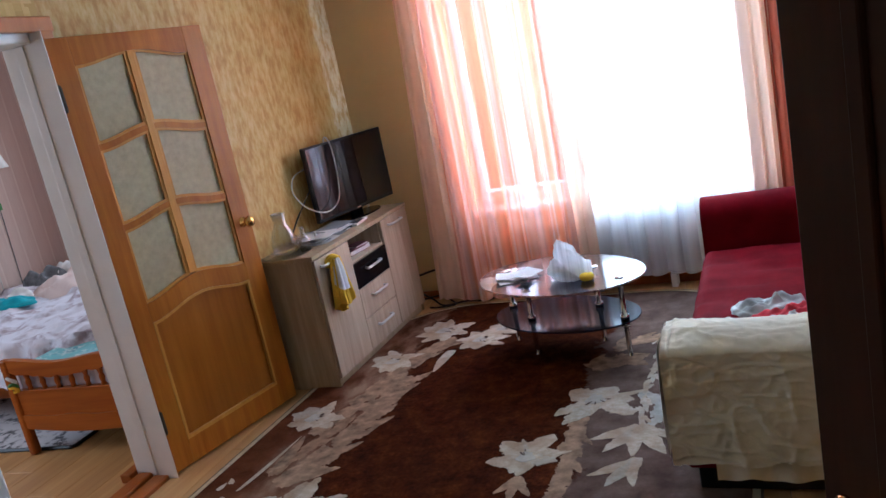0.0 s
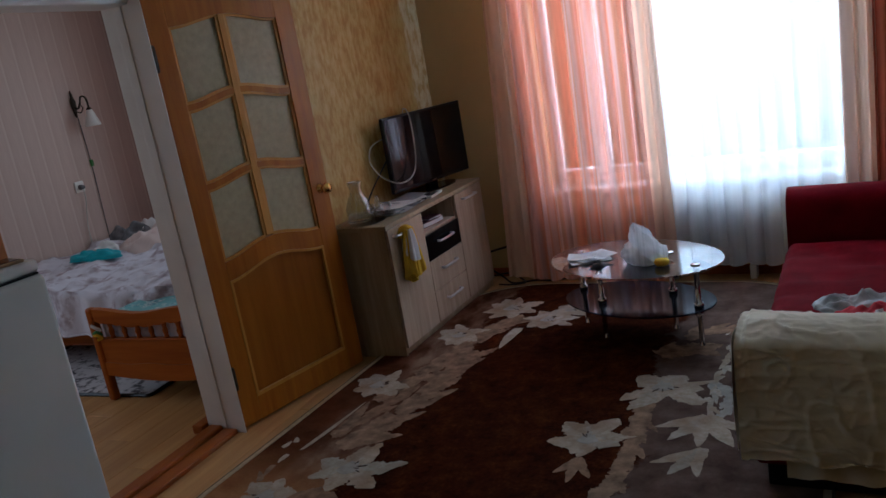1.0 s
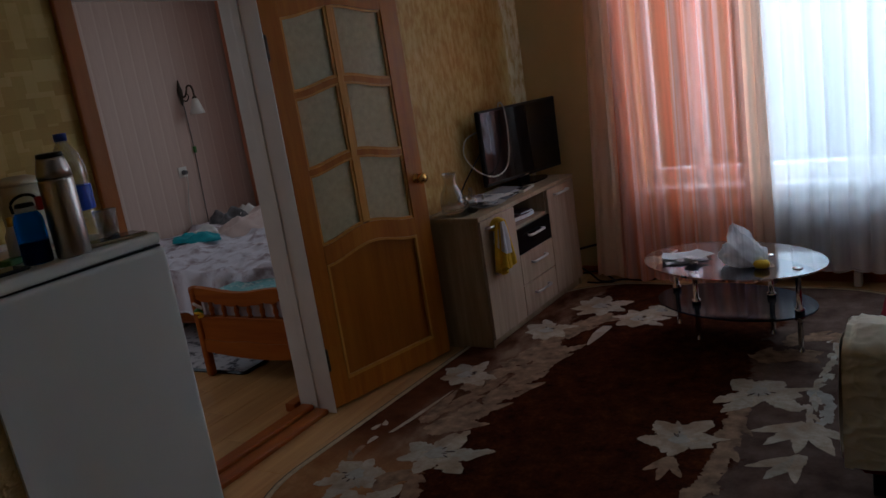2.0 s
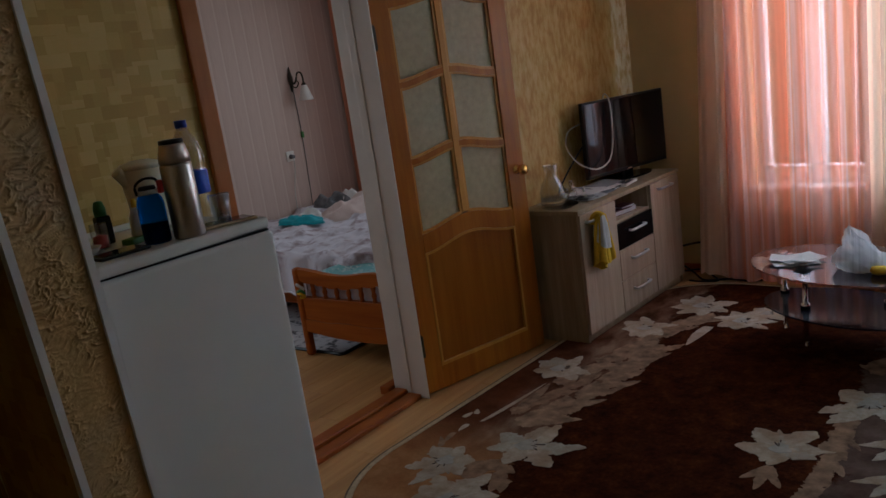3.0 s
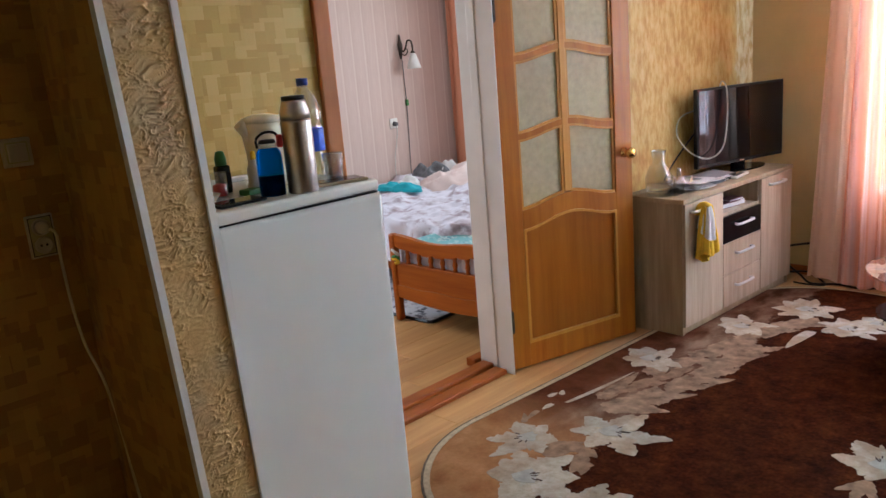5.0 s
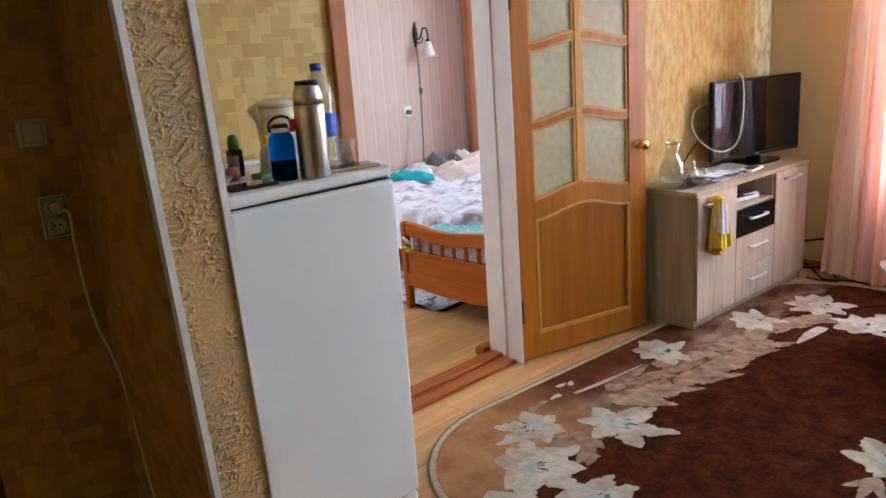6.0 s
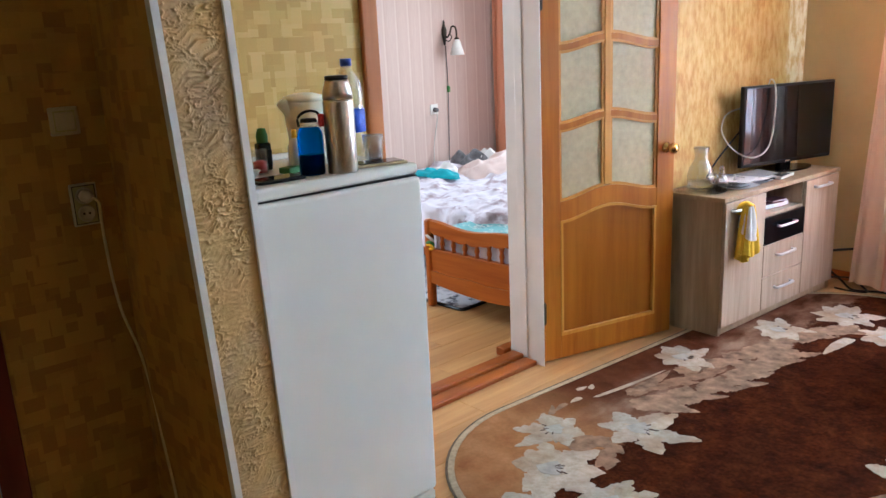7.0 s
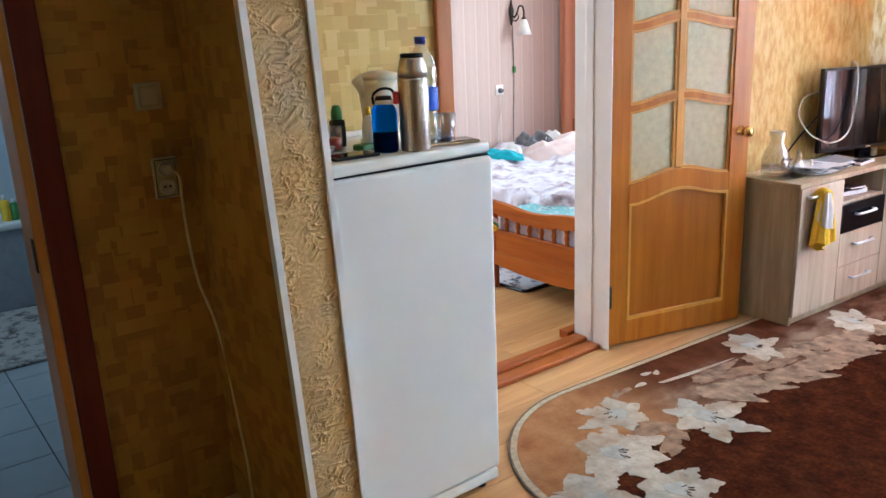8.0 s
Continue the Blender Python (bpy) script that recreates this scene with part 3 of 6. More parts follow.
setting(part("plaster_face", sheet(96, 1150, relief), PLASTER, pier, smooth=True))
hx = bmesh.new()
_a = [[hx.verts.new((x, (0.172 if s == 2 else lean(YL if s == 0 else YR, z, KL if s == 0 else KR)), z)) for x, s in ((-2.101, 0), (-2.101, 1), (WX - 0.02, 1), (WX - 0.02, 2))] for z in (0, TOP)]
for i in range(4):
    hx.faces.new((_a[0][i], _a[0][(i + 1) % 4], _a[1][(i + 1) % 4], _a[1][i]))
setting(part("papered_sides", hx, HALL_PAPER, pier))
for y, k, s in ((YL, KL, -1), (YR, KR, 1)):
    bm = bmesh.new()
    prof = ((-2.115, s * 0.004), (-2.088, s * 0.004), (-2.088, -s * 0.016), (-2.094, -s * 0.018), (-2.10, -s * 0.006), (-2.115, -s * 0.002))
    r0, r1 = ([bm.verts.new((px, lean(y, z, k) + py, z)) for px, py in prof] for z in (0, TOP))
    for i in range(6):
        bm.faces.new((r0[i], r0[(i + 1) % 6], r1[(i + 1) % 6], r1[i]))
    setting(part("corner_trim", bm, WHITE_PAINT, pier))

# doorway to the bedroom
frame1 = thing("door_frame_1", "red-brown casing and white painted jambs round the bedroom doorway", "door frame", kind="structure")
part("casing", box(WX, WX + 0.022, 1.14, 1.215, 0, 2.10, 0.006), CASING, frame1)
part("casing", box(WX, WX + 0.022, 2.135, 2.20, 0, 2.10, 0.006), CASING, frame1)
part("casing_head", box(WX, WX + 0.024, 1.13, 2.21, 2.041, 2.105, 0.006), CASING, frame1)
jb = box(WX - 0.17, WX - 0.002, 2.095, 2.165, 0.0, 2.05, 0.003)
box(WX - 0.010, WX + 0.056, 2.0948, 2.0985, 0.0, 2.04, bm=jb)
part("jamb", jb, WHITE_PAINT, frame1, "chipped white painted jamb")
part("jamb_stop", box(WX - 0.10, WX - 0.05, 2.089, 2.0955, 0.0, 2.0, 0.004), WHITE_PAINT, frame1)
part("jamb", box(WX - 0.17, WX - 0.004, 1.175, 1.21, 0.0, 2.05, 0.006), CASING, frame1)
part("head", box(WX - 0.17, WX - 0.004, 1.21, 2.095, 2.0, 2.055, 0.008), WHITE_PAINT, frame1)
th = box(WX - 0.155, WX - 0.075, 1.211, 2.094, -0.01, 0.038, 0.012, 3)
part("threshold_board", th, THRESHOLD, frame1)
part("threshold_nosing", box(WX - 0.073, WX + 0.012, 1.211, 2.094, -0.01, 0.022, 0.01, 3), THRESHOLD, frame1)
part("plinth_block", box(WX - 0.235, WX - 0.171, 2.05, 2.20, 0, 0.045, 0.006), THRESHOLD, frame1)

# bathroom doorway
frame2 = thing("door_frame_2", "dark red-brown casing round the bathroom doorway", "door frame", kind="structure")
part("casing", box(WX, WX + 0.02, -0.293, -0.215, 0, 2.12, 0.005), RED_CASING, frame2)
part("casing", box(WX, WX + 0.02, -1.15, -1.04, 0, 2.12, 0.005), RED_CASING, frame2)
part("casing_head", box(WX, WX + 0.022, -1.15, -0.215, 2.03, 2.13, 0.005), RED_CASING, frame2)
part("jamb", box(WX - 0.16, WX + 0.012, -0.323, -0.294, 0, 2.06, 0.004), DOOR_BEAD, frame2, "raw pale wooden jamb with a latch plate")
part("jamb", box(WX - 0.16, WX + 0.012, -1.04, -1.01, 0, 2.06, 0.004), DOOR_BEAD, frame2)
part("latch_plate", box(WX - 0.03, WX - 0.002, -0.327, -0.3225, 0.93, 1.03, 0.001), DARK_IRON, frame2)


# ---- bedroom door, standing open ----
def arch(z, a):
    return lambda u: z + a * 0.5 * (1 + math.cos(math.pi * max(-1, min(1, (u - 0.40) / 0.30))))


def build_panel_door():
    d = thing("interior_door", "varnished oak door with six frosted panes, standing open", "door", (-2.678, 2.122, 0.0), math.degrees(math.atan2(0.795, 0.21)))
    T0, T1 = -0.02, 0.02
    flat = lambda z: (lambda u: z)
    part("stile", box(0, 0.103, T0, T1, 0.014, 2.01, 0.003), DOOR_WOOD, d)
    part("stile", box(0.706, 0.82, T0, T1, 0.014, 2.01, 0.003), DOOR_WOOD, d)
    part("top_rail", band(0.1035, 0.7055, arch(1.888, 0.04), flat(2.009), T0, T1), DOOR_WOOD, d)
    part("lock_rail", band(0.1035, 0.7055, arch(0.722, 0.052), arch(0.815, 0.05), T0, T1), DOOR_WOOD, d)
    part("bottom_rail", box(0.1035, 0.7055, T0, T1, 0.014, 0.130), DOOR_WOOD, d)
    rows = [0.815, 1.172, 1.535, 1.888]
    for z in rows[1:3]:
        part("glazing_bar", band(0.1035, 0.7055, arch(z - 0.014, 0.045), arch(z + 0.014, 0.045), -0.016, 0.016), DOOR_WOOD, d)
    part("mullion", box(0.370, 0.408, -0.0175, 0.0175, 0.87, 1.93, 0.004), DOOR_BEAD, d)
    for lo, hi in zip(rows, rows[1:]):
        A0, A1 = (0.05 if lo < 0.9 else 0.045), (0.04 if hi > 1.8 else 0.045)
        for u0, u1 in ((0.1035, 0.370), (0.408, 0.7055)):
            e0 = 0.0 if lo < 0.9 else 0.014
            e1 = 0.0 if hi > 1.8 else 0.014
            p = part("pane", band(u0, u1, arch(lo + e0, A0), arch(hi - e1, A1), -0.003, 0.003), FROSTED, d)
            p["label"] = "frosted patterned glass"
            m = band(u0, u1, arch(lo + e0, A0), arch(lo + e0 + 0.014, A0), -0.013, 0.013)
            band(u0, u1, arch(hi - e1 - 0.012, A1), arch(hi - e1, A1), -0.013, 0.013, bm=m)
            for a, b in ((u0, u0 + 0.013), (u1 - 0.013, u1)):
                band(a, b, arch(lo + e0, A0), arch(hi - e1, A1), -0.012, 0.012, 2, bm=m)
            part("glazing_bead", m, DOOR_BEAD, d)
    part("panel", band(0.1035, 0.7055, lambda u: 0.130, arch(0.722, 0.052), -0.006, 0.006), DOOR_PANEL, d)
    m = band(0.1035, 0.7055, arch(0.708, 0.052), arch(0.721, 0.052), -0.023, 0.023)
    band(0.1035, 0.7055, lambda u: 0.131, lambda u: 0.148, -0.023, 0.023, bm=m)
    for a, b in ((0.1035, 0.117), (0.692, 0.7055)):
        band(a, b, lambda u: 0.131, arch(0.721, 0.052), -0.022, 0.022, 2, bm=m)
    part("panel_moulding", m, DOOR_BEAD, d)
    for z in (0.27, 1.76):
        h = box(-0.006, 0.006, -0.034, -0.006, z - 0.05, z + 0.05, 0.002)
        lathe([(0.0, z - 0.06), (0.008, z - 0.055), (0.008, z + 0.055), (0.0, z + 0.062)], 10, -0.004, -0.03, bm=h)
        part("hinge", h, DARK_IRON, d)
    for s in (-1, 1):
        k = lathe([(0.0, 0.0), (0.027, 0.0), (0.027, 0.006), (0.011, 0.012), (0.011, 0.030), (0.022, 0.036), (0.029, 0.050), (0.025, 0.064), (0.010, 0.070), (0.0, 0.071)], 22)
        bmesh.ops.transform(k, matrix=pose(0.765, s * 0.02, 1.015, 90 if s < 0 else -90), verts=k.verts[:])
        part("door_knob", k, BRASS, d, "round brass knob", True)
    return d


build_panel_door()


def build_hall_door():
    hinge, edge = Vector((0.275, -0.36)), Vector((-0.044, 0.375))
    ang = math.degrees(math.atan2(edge.y - hinge.y, edge.x - hinge.x))
    d = thing("hall_door", "dark brown wooden door with brass knob, standing open", "door", (hinge.x, hinge.y, 0), ang)
    w = (edge - hinge).length
    part("leaf", box(0, w, -0.02, 0.02, 0.012, 2.02, 0.004), DARK_DOOR, d)
    for z0, z1 in ((0.2, 0.85), (1.05, 1.85)):
        m = box(0.12, w - 0.12, -0.026, 0.026, z0, z0 + 0.03, 0.004)
        box(0.12, w - 0.12, -0.026, 0.026, z1 - 0.03, z1, 0.004, bm=m)
        box(0.12, 0.15, -0.026, 0.026, z0, z1, 0.004, bm=m)
        box(w - 0.15, w - 0.12, -0.026, 0.026, z0, z1, 0.004, bm=m)
        part("panel_moulding", m, DARK_DOOR, d)
    part("lock_plate", box(w - 0.001, w + 0.003, -0.011, 0.011, 0.9, 1.1, 0.001), DARK_IRON, d)
    k = lathe([(0.0, 0.0), (0.026, 0.0), (0.026, 0.006), (0.011, 0.012), (0.011, 0.028), (0.023, 0.034), (0.028, 0.047), (0.024, 0.058), (0.0, 0.064)], 22)
    bmesh.ops.transform(k, matrix=pose(w - 0.055, 0.02, 1.0, -90), verts=k.verts[:])
    part("door_knob", k, BRASS, d, "round brass knob", True)


build_hall_door()


# ---- carpet ----
def rounded(x0, x1, y0, y1, r, turn, n=14):
    cx, cy = (x0 + x1) / 2, (y0 + y1) / 2
    pts = []
    for qx, qy, a0 in ((x1 - r, y1 - r, 0), (x0 + r, y1 - r, 90), (x0 + r, y0 + r, 180), (x1 - r, y0 + r, 270)):
        for i in range(n + 1):
            a = radians(a0 + 90 * i / n)
            pts.append((qx + r * math.cos(a), qy + r * math.sin(a)))
    c, s = math.cos(radians(turn)), math.sin(radians(turn))
    return [(cx + (x - cx) * c - (y - cy) * s, cy + (x - cx) * s + (y - cy) * c) for x, y in pts]


carpet = thing("carpet", "dark brown carpet with ivory lilies and tan washed borders", "carpet")
part("woven_field", outline(rounded(-2.384, -0.126, 0.926, 4.149, 0.594, -3.5), 0.0, 0.010), CARPET, carpet)
outer, inner = rounded(-2.41, -0.10, 0.90, 4.175, 0.62, -3.5), rounded(-2.386, -0.124, 0.924, 4.151, 0.596, -3.5)
stripe = bmesh.new()
_r = [[stripe.verts.new((x, y, z)) for x, y in loop] for loop, z in ((outer, 0.0), (outer, 0.0095), (inner, 0.0115), (inner, 0.002))]
for i in range(len(outer)):
    for a, b in zip(_r, _r[1:]):
        stripe.faces.new((a[i], a[(i + 1) % len(outer)], b[(i + 1) % len(outer)], b[i]))
part("pale_stripe", stripe, BORDER, carpet, "beige stripe along the carpet's edge")
rim = rounded(-2.416, -0.094, 0.894, 4.181, 0.626, -3.5)
part("bound_edge", tube([Vector((x, y, 0.005)) for x, y in rim + rim[:1]], 0.005, 6), OVERLOCK, carpet, "grey-brown overlocked edge")


def petal(cx, cy, a, L, wd, bend, seed, z, material, name="petal", tip=0.75, frill=1.0):
    """One tongue of pile with a frilled edge and a pointed end that grows from (cx, cy) in the direction a."""
    N, pts = 64, []
    for i in range(N):
        s = i / N * 2
        side, t = (1, s) if s < 1 else (-1, 2 - s)
        q = Vector((seed, t * 2.6, side * 2.0))
        ruffle = 1 + frill * (0.34 * noise.noise(q) + 0.28 * noise.noise(q * 3.1) + 0.18 * noise.noise(q * 7.0))
        wid = wd * (math.sin(math.pi * min(1.0, 0.10 + 0.90 * t) ** tip) ** 0.8) * ruffle + 0.0015
        u = L * t
        v = side * wid + bend * L * t * t
        pts.append((cx + (u * math.cos(a) - v * math.sin(a)), cy + (u * math.sin(a) + v * math.cos(a))))
    part(name, outline(pts, 0.006, 0.0103 + (z - 0.0112) * 0.25, None, 0.0004), material, carpet)


def lily(cx, cy, r, rot, reach=0.0, far=0.0, n=7, z=0.0135):
    """An open lily: pointed petals, longer by the share far towards the direction reach, with lobes between and dark stamens."""
    for k in range(n):
        a = radians(rot + 360 / n * k + random.uniform(-11, 11))
        L = r * (1 + far * math.cos(a - radians(reach))) * random.uniform(0.86, 1.12)
        petal(cx, cy, a, L, r * random.uniform(0.22, 0.33), random.uniform(-0.3, 0.3), cx * 7 + cy * 3 + k * 5.3, z + 0.0004 * k, LILY, tip=random.uniform(0.8, 1.15), frill=1.5)
        if k % 2:
            petal(cx, cy, a + math.pi / n, L * random.uniform(0.55, 0.8), r * 0.12, random.uniform(-0.5, 0.5), cx * 5 + k * 3.7, z + 0.0004 * k + 0.0002, LILY, frill=1.5)
    core = [(cx + 0.24 * r * math.cos(t * 0.45) * (1 + 0.3 * math.sin(t * 5)), cy + 0.24 * r * math.sin(t * 0.45) * (1 + 0.2 * math.cos(t * 3))) for t in range(14)]
    part("flower_centre", outline(core, 0.006, 0.0103 + (z - 0.0112) * 0.25 + 0.0021), LILY_COOL, carpet)
    for k in range(5):
        a = radians(reach + 20 * (k - 2) + random.uniform(-30, 30))
        d = r * random.uniform(0.05, 0.26)
        q = [(d, -0.010 * r), (d + 0.10 * r, -0.020 * r), (d + 0.14 * r, 0.0), (d + 0.10 * r, 0.016 * r), (d, 0.008 * r)]
        part("stamen", outline([(cx + x * math.cos(a) - y * math.sin(a), cy + x * math.sin(a) + y * math.cos(a)) for x, y in q], 0.008, 0.0103 + (z - 0.0112) * 0.25 + 0.0026), STAMEN, carpet)


def trumpet(x, y, r, a, spread, n, material=None, z=0.0138):
    """A half-open flower: petals that fan out from its stalk end."""
    for k in range(n):
        f = k / (n - 1) - 0.5
        petal(x, y, radians(a + spread * f), r * (1.0 - 0.35 * abs(f)) * random.uniform(0.9, 1.1), r * 0.115, 0.5 * f, x * 5 + k * 3.1, z + 0.0004 * k, material or LILY, tip=0.95)


def vine(points, n, size, material, z=0.0112, stem=0.22):
    """A stem with leaves to both sides."""
    ps = spline([(x, y, 0) for x, y in points], n)
    for i in range(len(ps) - 1):
        d = ps[i + 1] - ps[i]
        a = math.atan2(d.y, d.x)
        petal(ps[i].x, ps[i].y, a + random.uniform(-0.2, 0.2), d.length * 1.7, size * stem, 0.0, i * 1.7 + points[0][0] * 5, z + 0.0001 * (i % 5), material, "leaf")
        s = 1 if i % 2 else -1
        petal(ps[i].x, ps[i].y, a + s * random.uniform(0.5, 1.1), size * random.uniform(0.5, 1.1), size * random.uniform(0.16, 0.28), -s * 0.3, i * 2.9 + 40, z + 0.0006 + 0.0001 * (i % 7), material, "leaf", frill=1.6)


# washed foliage behind the flowers, along the brown field's two sides
vine([(-2.08, 2.02), (-1.95, 2.18), (-1.88, 2.5), (-1.86, 2.8), (-1.83, 3.05)], 6, 0.17, LILY_WASH)
vine([(-2.12, 2.45), (-2.02, 2.75), (-1.95, 3.05), (-1.86, 3.35), (-1.74, 3.55)], 5, 0.16, LILY_WASH)
vine([(-2.16, 2.10), (-2.05, 2.35), (-1.98, 2.6)], 4, 0.13, LILY_SHADE, 0.0110)
vine([(-2.02, 1.62), (-1.92, 1.66), (-1.86, 1.52)], 3, 0.11, LILY_SHADE)
vine([(-0.81, 2.56), (-0.83, 2.40), (-0.82, 2.20), (-0.83, 2.02), (-0.84, 1.85)], 4, 0.11, LILY_WASH, stem=0.30)
vine([(-0.86, 1.85), (-0.88, 1.6), (-0.95, 1.4), (-1.1, 1.25)], 4, 0.12, LILY_WASH)
vine([(-0.52, 3.34), (-0.53, 2.98), (-0.56, 2.74), (-0.57, 2.42)], 4, 0.07, LILY, stem=0.16)
vine([(-0.57, 2.74), (-0.50, 2.60), (-0.51, 2.42)], 3, 0.08, LILY_COOL)
vine([(-0.84, 3.02), (-0.74, 3.10), (-0.62, 3.12)], 4, 0.16, LILY_SHADE, stem=0.4)
vine([(-0.75, 3.25), (-0.60, 3.36), (-0.48, 3.3)], 4, 0.13, LILY_SHADE)
petal(-2.235, 1.96, math.atan2(0.47, 0.09), 0.48, 0.010, 0.05, 3.0, 0.0125, LILY, "stem", frill=0.4)
petal(-2.14, 2.10, math.atan2(0.30, 0.02), 0.34, 0.030, 0.1, 8.0, 0.0122, LILY_WASH, "leaf")
for k, (x, y, L, a) in enumerate([(-2.345, 1.97, 0.06, 60), (-2.305, 2.02, 0.05, 100), (-2.275, 1.92, 0.07, 250), (-2.285, 1.83, 0.09, 260), (-2.27, 1.70, 0.09, 110)]):
    petal(x, y, radians(a), L, 0.013, 0.3, k * 4.1, 0.0126, LILY if k < 3 else LILY_WASH, "leaf", frill=0.6)
part("seed_pod", outline([(-2.01 + 0.055 * math.cos(t * 0.45), 1.595 + 0.075 * math.sin(t * 0.45)) for t in range(14)], 0.006, 0.0112), LILY_SHADE, carpet)

# left side: from the near corner to the far end; then the right side
lily(-2.17, 1.61, 0.165, 20, 250, 0.2)
lily(-1.92, 1.85, 0.20, 12, 25, 0.22)
lily(-1.98, 1.36, 0.205, 36, 30, 0.15, 8)
lily(-1.68, 1.33, 0.17, 60, 40, 0.1)
lily(-1.82, 1.08, 0.18, 15, 0, 0.0)
lily(-1.35, 1.14, 0.19, 30, 0, 0.0)
lily(-2.20, 2.62, 0.165, 10, 20, 0.12)
lily(-2.02, 3.29, 0.165, 45, 50, 0.15)
lily(-1.85, 3.73, 0.19, 30, 0, 0.15, 8)
lily(-1.56, 3.53, 0.165, 10, 0, 0.1)
lily(-1.46, 3.68, 0.13, 40, 0, 0.1)
petal(-1.69, 3.40, math.atan2(-0.28, -0.04), 0.30, 0.032, 0.08, 5.5, 0.0130, LILY, "bud", frill=0.5)
petal(-1.90, 3.40, math.atan2(0.20, 0.30), 0.36, 0.040, -0.1, 6.5, 0.0128, LILY_WASH, "leaf")
lily(-1.00, 2.19, 0.165, 25, 120, 0.2, 8)
trumpet(-1.00, 2.05, 0.18, 268, 30, 3, LILY_WASH)
petal(-0.98, 2.19, 0.15, 0.17, 0.018, 0.1, 2.2, 0.0130, LILY, "stem")
lily(-0.78, 2.68, 0.19, 5, 285, 0.35)
petal(-0.74, 2.69, 0.25, 0.20, 0.02, 0.1, 4.2, 0.0130, LILY, "stem")
trumpet(-0.57, 2.43, 0.28, 268, 85, 5)
trumpet(-0.555, 2.17, 0.24, 242, 26, 3, LILY)


# ---- television cabinet ----
CAB = pose(-2.207, 2.985, 0, 0, 0, 90 - 2.8)
CL, CD, CH = 1.235, 0.36, 0.757


def build_cabinet():
    """Local x runs along the front, y into the wall."""
    c = thing("tv_cabinet", "pale oak-effect sideboard with black drawer and chrome handles", "sideboard")
    c.matrix_basis = CAB
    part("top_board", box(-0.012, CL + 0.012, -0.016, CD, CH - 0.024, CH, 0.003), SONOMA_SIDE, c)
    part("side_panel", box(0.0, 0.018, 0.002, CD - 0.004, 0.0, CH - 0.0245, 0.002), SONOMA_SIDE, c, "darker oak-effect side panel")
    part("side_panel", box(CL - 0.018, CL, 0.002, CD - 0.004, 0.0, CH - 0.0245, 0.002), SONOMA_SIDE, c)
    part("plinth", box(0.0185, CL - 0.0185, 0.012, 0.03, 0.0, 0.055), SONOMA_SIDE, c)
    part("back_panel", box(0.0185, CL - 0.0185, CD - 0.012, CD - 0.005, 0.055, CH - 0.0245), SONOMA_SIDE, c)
    for x in (0.395, 0.835):
        part("partition", box(x - 0.008, x + 0.008, 0.004, CD - 0.013, 0.056, CH - 0.0245), SONOMA, c)
    part("niche_shelf", box(0.4035, 0.8265, 0.004, CD - 0.013, 0.585, 0.60), SONOMA, c)

    def front(name, x0, x1, z0, z1, mat, hx0, hx1, hz, vertical=False):
        f = part(name, box(x0, x1, -0.016, 0.001, z0, z1, 0.0025), mat, c)
        bar = tube(spline([(hx0, -0.016, hz), (hx0, -0.040, hz), ((hx0 + hx1) / 2, -0.043, hz), (hx1, -0.040, hz), (hx1, -0.016, hz)], 4), 0.008, 8)
        part("handle", bar, SATIN, f, "chrome bar handle", True)

    front("door", 0.003, 0.392, 0.058, CH - 0.028, SONOMA, 0.055, 0.20, 0.685)
    front("black_drawer", 0.398, 0.832, 0.432, 0.583, BLACK_GLOSS, 0.53, 0.70, 0.525)
    front("drawer", 0.398, 0.832, 0.248, 0.428, SONOMA, 0.53, 0.70, 0.36)
    front("drawer", 0.398, 0.832, 0.058, 0.244, SONOMA, 0.53, 0.70, 0.17)
    front("door", 0.838, CL - 0.003, 0.058, CH - 0.028, SONOMA, 0.93, 1.10, 0.685)
    return c


build_cabinet()


def on_cabinet(name, label, category, x, y, z=CH, rz=0.0):
    t = thing(name, label, category)
    t.matrix_basis = CAB @ pose(x, y, z, 0, 0, rz)
    return t


